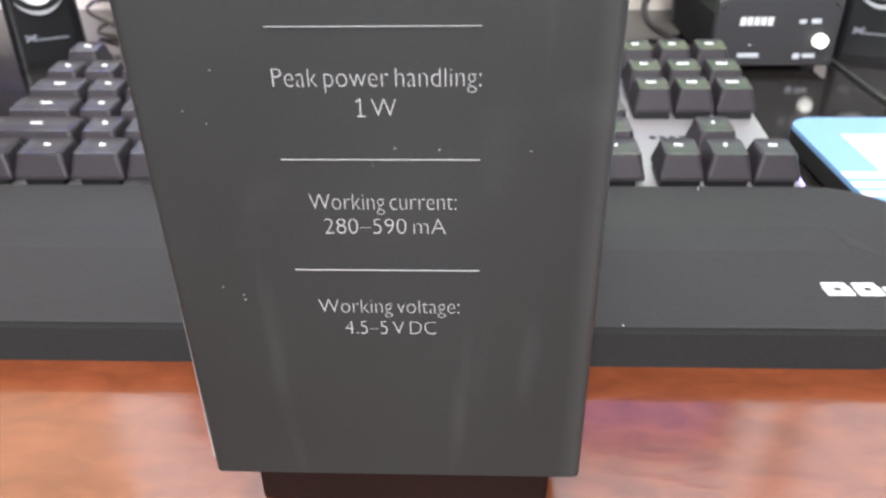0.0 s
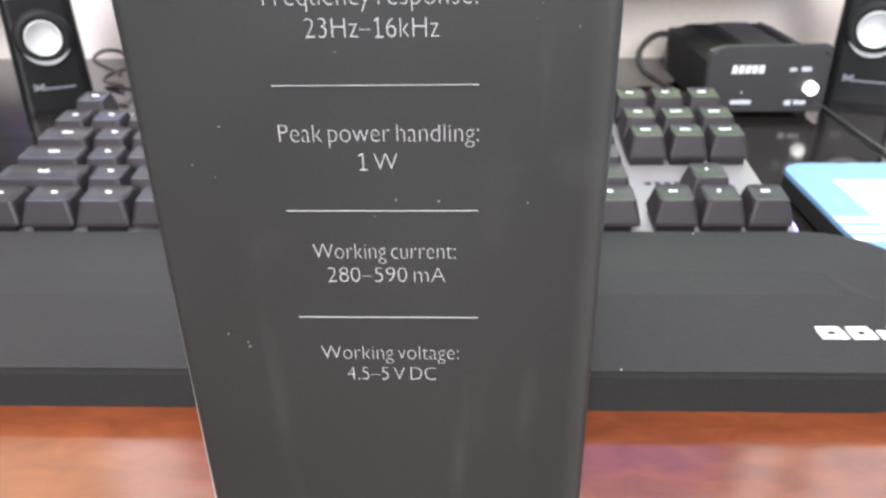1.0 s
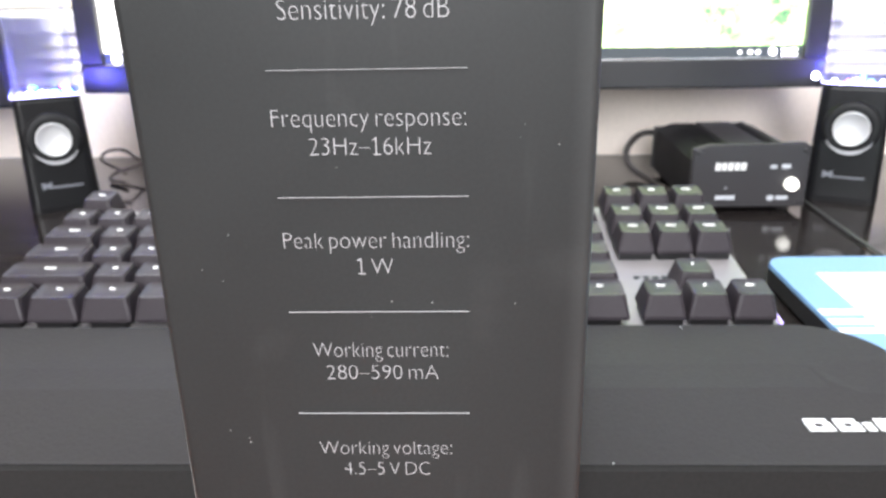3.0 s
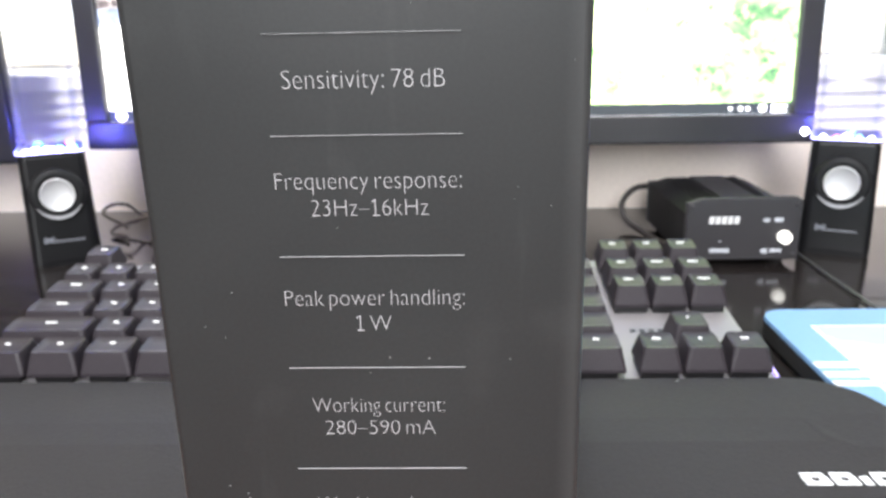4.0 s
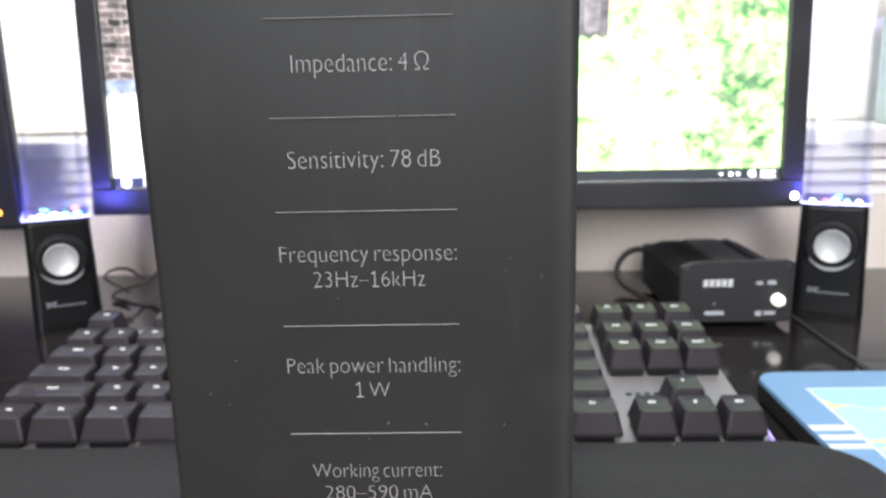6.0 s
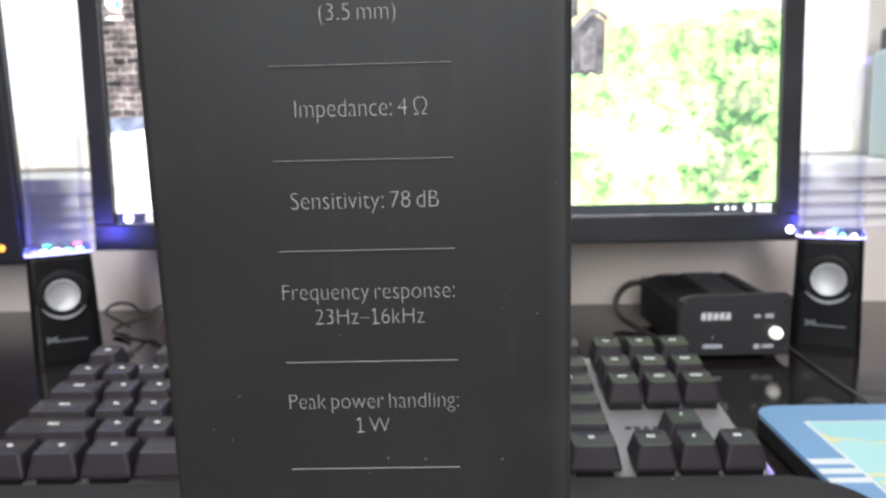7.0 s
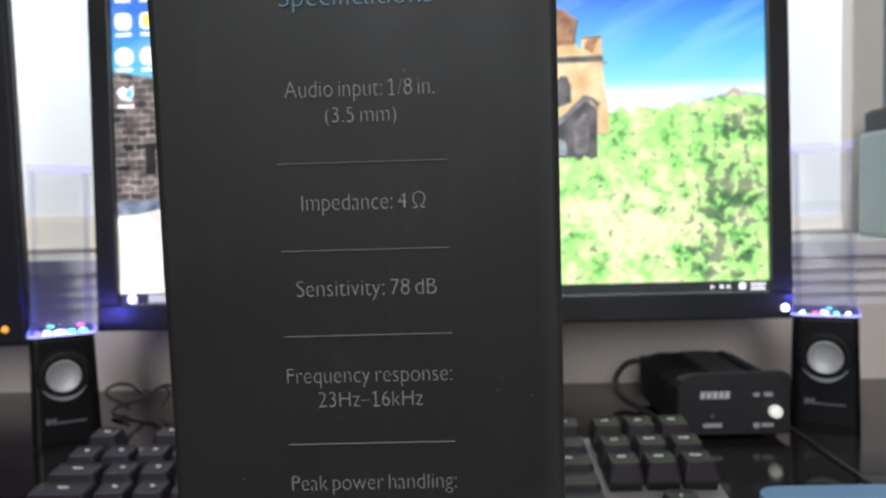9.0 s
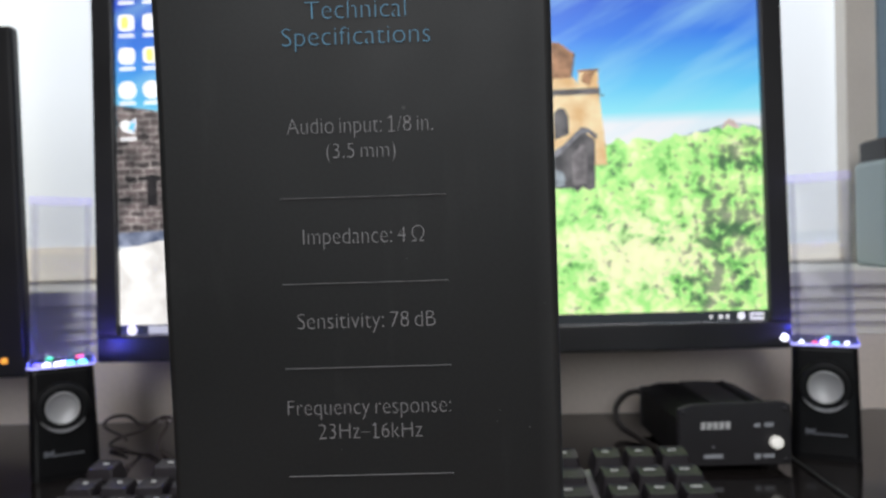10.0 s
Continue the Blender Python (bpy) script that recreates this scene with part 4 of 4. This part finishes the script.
    layer("turret", [(0.04, 0.186), (0.1045, 0.1865), (0.1066, 0.192), (0.1090, 0.2045), (0.1060, 0.2070), (0.0975, 0.2135), (0.04, 0.22)], 0.0007, roof)
    layer("turret_edge", [(0.1050, 0.1860), (0.1066, 0.1870), (0.1094, 0.2045), (0.1078, 0.2052)], 0.0009, shade)
    layer("doorway", [(0.092, 0.140), (0.1030, 0.144), (0.1030, 0.157), (0.1005, 0.1630), (0.0960, 0.1640), (0.092, 0.160)], 0.0009, shade)
    layer("gatehouse", [(0.07, 0.1035), (0.105, 0.1030), (0.108, 0.1000), (0.112, 0.1040), (0.117, 0.1010), (0.1215, 0.1030), (0.1222, 0.139), (0.112, 0.1465), (0.093, 0.131), (0.07, 0.113)], 0.0010, shade)
    layer("gate_wall", [(0.1045, 0.1060), (0.1085, 0.1050), (0.1150, 0.1065), (0.1160, 0.134), (0.1120, 0.136), (0.1045, 0.1275)], 0.0012, screen_shader("pale_grey_wallpaper", noisy_picture((0.10, 0.09, 0.10), (0.27, 0.25, 0.26), 110)))
    layer("gable", [(0.07, 0.112), (0.098, 0.1305), (0.1125, 0.1445), (0.118, 0.1440), (0.1225, 0.1395), (0.1245, 0.1420), (0.1180, 0.1475), (0.1123, 0.1490), (0.098, 0.1355), (0.07, 0.119)], 0.0014, screen_shader("slate_wallpaper", noisy_picture((0.10, 0.10, 0.12), (0.30, 0.30, 0.34), 120)))
    layer("niche", [(0.092, 0.1045), (0.0990, 0.1045), (0.0990, 0.112), (0.0970, 0.116), (0.092, 0.117)], 0.0012, screen_shader("pale_niche_wallpaper", noisy_picture((0.14, 0.17, 0.20), (0.45, 0.52, 0.58), 120)))
    layer("bricks", [(-sl + 0.0002, 0.075), (-0.15, 0.078), (-0.15, 0.1640), (-0.215, 0.1742), (-sl + 0.0002, 0.1800)], 0.0003, screen_shader("brick_wallpaper", brick_picture, 0.9))
    layer("opening", [(-0.2235, 0.100), (-0.2155, 0.100), (-0.2155, 0.121), (-0.2145, 0.1245), (-0.2245, 0.1245), (-0.2235, 0.121)], 0.0005, screen_shader("dark_opening_wallpaper", noisy_picture((0.008, 0.008, 0.01), (0.035, 0.032, 0.035), 70)))
    layer("ledge", [(-sl + 0.0002, 0.069), (-0.15, 0.071), (-0.15, 0.082), (-sl + 0.0002, 0.080)], 0.0006, screen_shader("blue_grey_wallpaper", noisy_picture((0.1, 0.13, 0.22), (0.4, 0.45, 0.6), 80)))
    layer("path", [(-sl + 0.0002, 0.0085), (0.085, 0.0085), (0.085, 0.06), (-0.15, 0.0755), (-0.215, 0.073), (-sl + 0.0002, 0.066)], 0.0008, screen_shader("pale_path_wallpaper", noisy_picture((0.62, 0.60, 0.58), (1.0, 0.98, 0.95), 40), 1.4))
    bar_dark = glow("taskbar_dark", (0.02, 0.025, 0.03), 0.6)
    bar_light = glow("taskbar_light", (0.42, 0.43, 0.44), 0.9)
    white = glow("icon_white", (1.0, 1.0, 1.0), 0.85)
    yellow = glow("icon_yellow", (1.0, 0.85, 0.2), 1.0)
    blue = glow("icon_blue", (0.15, 0.5, 0.9), 1.0)
    layer("taskbar", [(-0.1, 0.0002), (sw - 0.0002, 0.0002), (sw - 0.0002, 0.0082), (-0.1, 0.0082)], 0.0009, bar_dark)
    layer("taskbar", [(-sl + 0.0002, 0.0002), (-0.1, 0.0002), (-0.1, 0.0082), (-sl + 0.0002, 0.0082)], 0.0010, bar_dark)
    layer("search_field", [(-0.2245, 0.0012), (-0.14, 0.0012), (-0.14, 0.0074), (-0.2245, 0.0074)], 0.0011, bar_light)
    for x, z, r, mat_ in ((-0.2375, 0.0043, 0.0040, white), (0.2255, 0.0043, 0.0027, white), (0.2155, 0.0040, 0.0014, white), (0.2105, 0.0040, 0.0015, white), (0.2035, 0.0040, 0.0012, white)):
        layer("icon", [(x + r * math.cos(a * math.pi / 8), z + r * math.sin(a * math.pi / 8)) for a in range(16)], 0.0013, mat_)
    for i in range(2):
        layer("clock_bar", [(0.2315, 0.0015 + 0.0032 * i), (0.242, 0.0015 + 0.0032 * i), (0.242, 0.0031 + 0.0032 * i), (0.2315, 0.0031 + 0.0032 * i)], 0.0013, white)
    green = glow("icon_green", (0.55, 0.95, 0.25), 1.0)
    for col, x in enumerate((-0.2375, -0.2180, -0.1985)):
        for row, z in enumerate((0.270, 0.2440, 0.2180, 0.1910, 0.1630)):
            if row == 4 and col:
                continue
            h = 0.0064 if row < 3 else 0.0070
            ring = [(math.copysign(abs(math.cos(a)) ** (0.55 if row < 3 else 0.9), math.cos(a)), math.copysign(abs(math.sin(a)) ** (0.55 if row < 3 else 0.9), math.sin(a))) for a in [2 * math.pi * (k + 0.5) / 20 for k in range(20)]]
            if row == 4:
                layer("icon", [(x - 0.007, z + 0.002), (x - 0.004, z - 0.004), (x + 0.004, z - 0.006), (x + 0.006, z - 0.001), (x + 0.006, z + 0.006), (x + 0.002, z + 0.003), (x - 0.002, z + 0.005)], 0.0013, white)
                layer("icon", [(x + 0.000, z - 0.003), (x + 0.005, z - 0.004), (x + 0.0055, z + 0.004), (x + 0.001, z + 0.001)], 0.0015, blue)
            else:
                layer("icon", [(x + h * c, z + h * q) for c, q in ring], 0.0013, green if row == 0 and col else white)
                if (row, col) in ((1, 0), (2, 1)):
                    layer("icon", [(x + h * 0.45 * c - 0.001, z + h * 0.75 * q) for c, q in ring], 0.0015, yellow)
            layer("icon_caption", [(x - 0.006, z - 0.0112), (x + 0.006, z - 0.0112), (x + 0.006, z - 0.0090), (x - 0.006, z - 0.0090)], 0.0013, white)
    led = add("power_led", lathe([(0.0026, 0.0), (0.0024, -0.0011), (0.0012, -0.0017), (0.0004, -0.0019)], 20), glow("white_power_led", (0.9, 0.92, 1.0), 4.0), "lit white power button")
    led.matrix_local = lean @ pose(0.2545, -0.004, 0.0785)
    part("neck", block(-0.03, 0.03, 0.046, 0.062, 0.004, 0.2, 0.004), SATIN_BLACK, t)
    part("stand_base", loft([rounded(0.14, 0.13, 0.05, 0.0, 8, 0, 0.045), rounded(0.14, 0.13, 0.05, 0.004, 8, 0, 0.045), rounded(0.12, 0.11, 0.05, 0.009, 8, 0, 0.045)]), GLOSS_BLACK, t)


main_monitor()


def side_monitor():
    t = thing("monitor", pose(-0.502, 0.4205, 0, 0, 0, 2.0), "dark switched-off monitor with an orange standby light", "monitor")
    hw, z0, z1 = 0.1905, 0.0605, 0.3322
    part("bezel", block(-hw, hw, 0.0, 0.012, z0, z1, 0.004, 4), SATIN_BLACK, t)
    part("back_cover", block(-hw + 0.012, hw - 0.012, 0.012, 0.03, z0 + 0.01, z1 - 0.01, 0.006, 2), SATIN_BLACK, t)
    part("screen", block(-hw + 0.03, hw - 0.03, -0.0012, 0.004, z0 + 0.03, z1 - 0.02), GLOSS_BLACK, t, "dark switched-off screen")
    d = part("standby_led", lathe([(0.0028, 0.0), (0.0025, -0.0012), (0.001, -0.0018)], 16), glow("orange_led", (1.0, 0.42, 0.06), 0.9), t, "lit orange standby light")
    d.location = (hw - 0.0165, 0, z0 + 0.0135)
    part("neck", block(-0.03, 0.03, 0.03, 0.05, 0.004, 0.18, 0.004), SATIN_BLACK, t)
    part("stand_base", loft([rounded(0.2, 0.14, 0.05, 0.0, 8, 0, 0.03), rounded(0.19, 0.13, 0.05, 0.010, 8, 0, 0.03)]), SATIN_BLACK, t)


side_monitor()


# ---- jar on the sill ----
jar = thing("canister", BACK @ pose(0.431, 0.030, 0.1205), "pale grey-green plastic canister with a ribbed black lid on the sill", "canister")
JAR = paint("grey_green_plastic", (0.36, 0.45, 0.45), 0.4, vary=0.06)
part("body", loft([rounded(0.075 - k, 0.069 - k, 0.012, z, 5) for z, k in ((0.0, 0.004), (0.002, 0.001), (0.004, 0.0), (0.090, 0.0), (0.0935, 0.003), (0.0945, 0.010))]), JAR, jar)
part("label", block(-0.006, 0.034, -0.0353, -0.0340, 0.020, 0.062, 0.0004), paint("pale_label", (0.50, 0.60, 0.62), 0.4), jar, "pale blank label")
part("lid", loft([rounded(0.068, 0.062, 0.010, 0.0945, 5), rounded(0.068, 0.062, 0.010, 0.1110, 5), rounded(0.060, 0.054, 0.009, 0.1140, 5)]), GLOSS_BLACK, jar)
for k in range(14):
    part("rib", block(-0.030 + 0.0045 * k, -0.0284 + 0.0045 * k, -0.0316, -0.0305, 0.0960, 0.1100), GLOSS_BLACK, jar)

# ---- cables ----
tagged(tube("cable", [(0.180, 0.455, 0.022), (0.168, 0.470, 0.028), (0.152, 0.465, 0.020), (0.148, 0.450, 0.010), (0.158, 0.420, 0.003), (0.166, 0.38, 0.0025), (0.14, 0.33, 0.0025)], 0.0024, CABLE), "black cable curling out behind the amplifier", "cable")
tagged(tube("cable", [(0.243, 0.44, 0.006), (0.2475, 0.400, 0.004), (0.2500, 0.36, 0.0015), (0.2495, 0.32, 0.0015), (0.2500, 0.285, 0.0015), (0.2525, 0.256, 0.0015), (0.262, 0.244, 0.0015), (0.32, 0.243, 0.0015)], 0.0009, GREY_CABLE), "thin grey cable running over the desk", "cable")
tagged(tube("cable", [(-0.232, 0.42, 0.012), (-0.262, 0.455, 0.020), (-0.250, 0.460, 0.021), (-0.236, 0.462, 0.012), (-0.222, 0.460, 0.018), (-0.214, 0.455, 0.016), (-0.218, 0.445, 0.004), (-0.19, 0.40, 0.002)], 0.0013, SPEAKER_CABLE), "thin brown-black speaker cable looping behind the speaker", "cable")
tagged(tube("cable", [(-0.235, 0.425, 0.003), (-0.255, 0.445, 0.004), (-0.236, 0.455, 0.010), (-0.215, 0.458, 0.020), (-0.20, 0.45, 0.010), (-0.17, 0.44, 0.003)], 0.0013, SPEAKER_CABLE), "thin brown-black speaker cable crossing another cable", "cable")
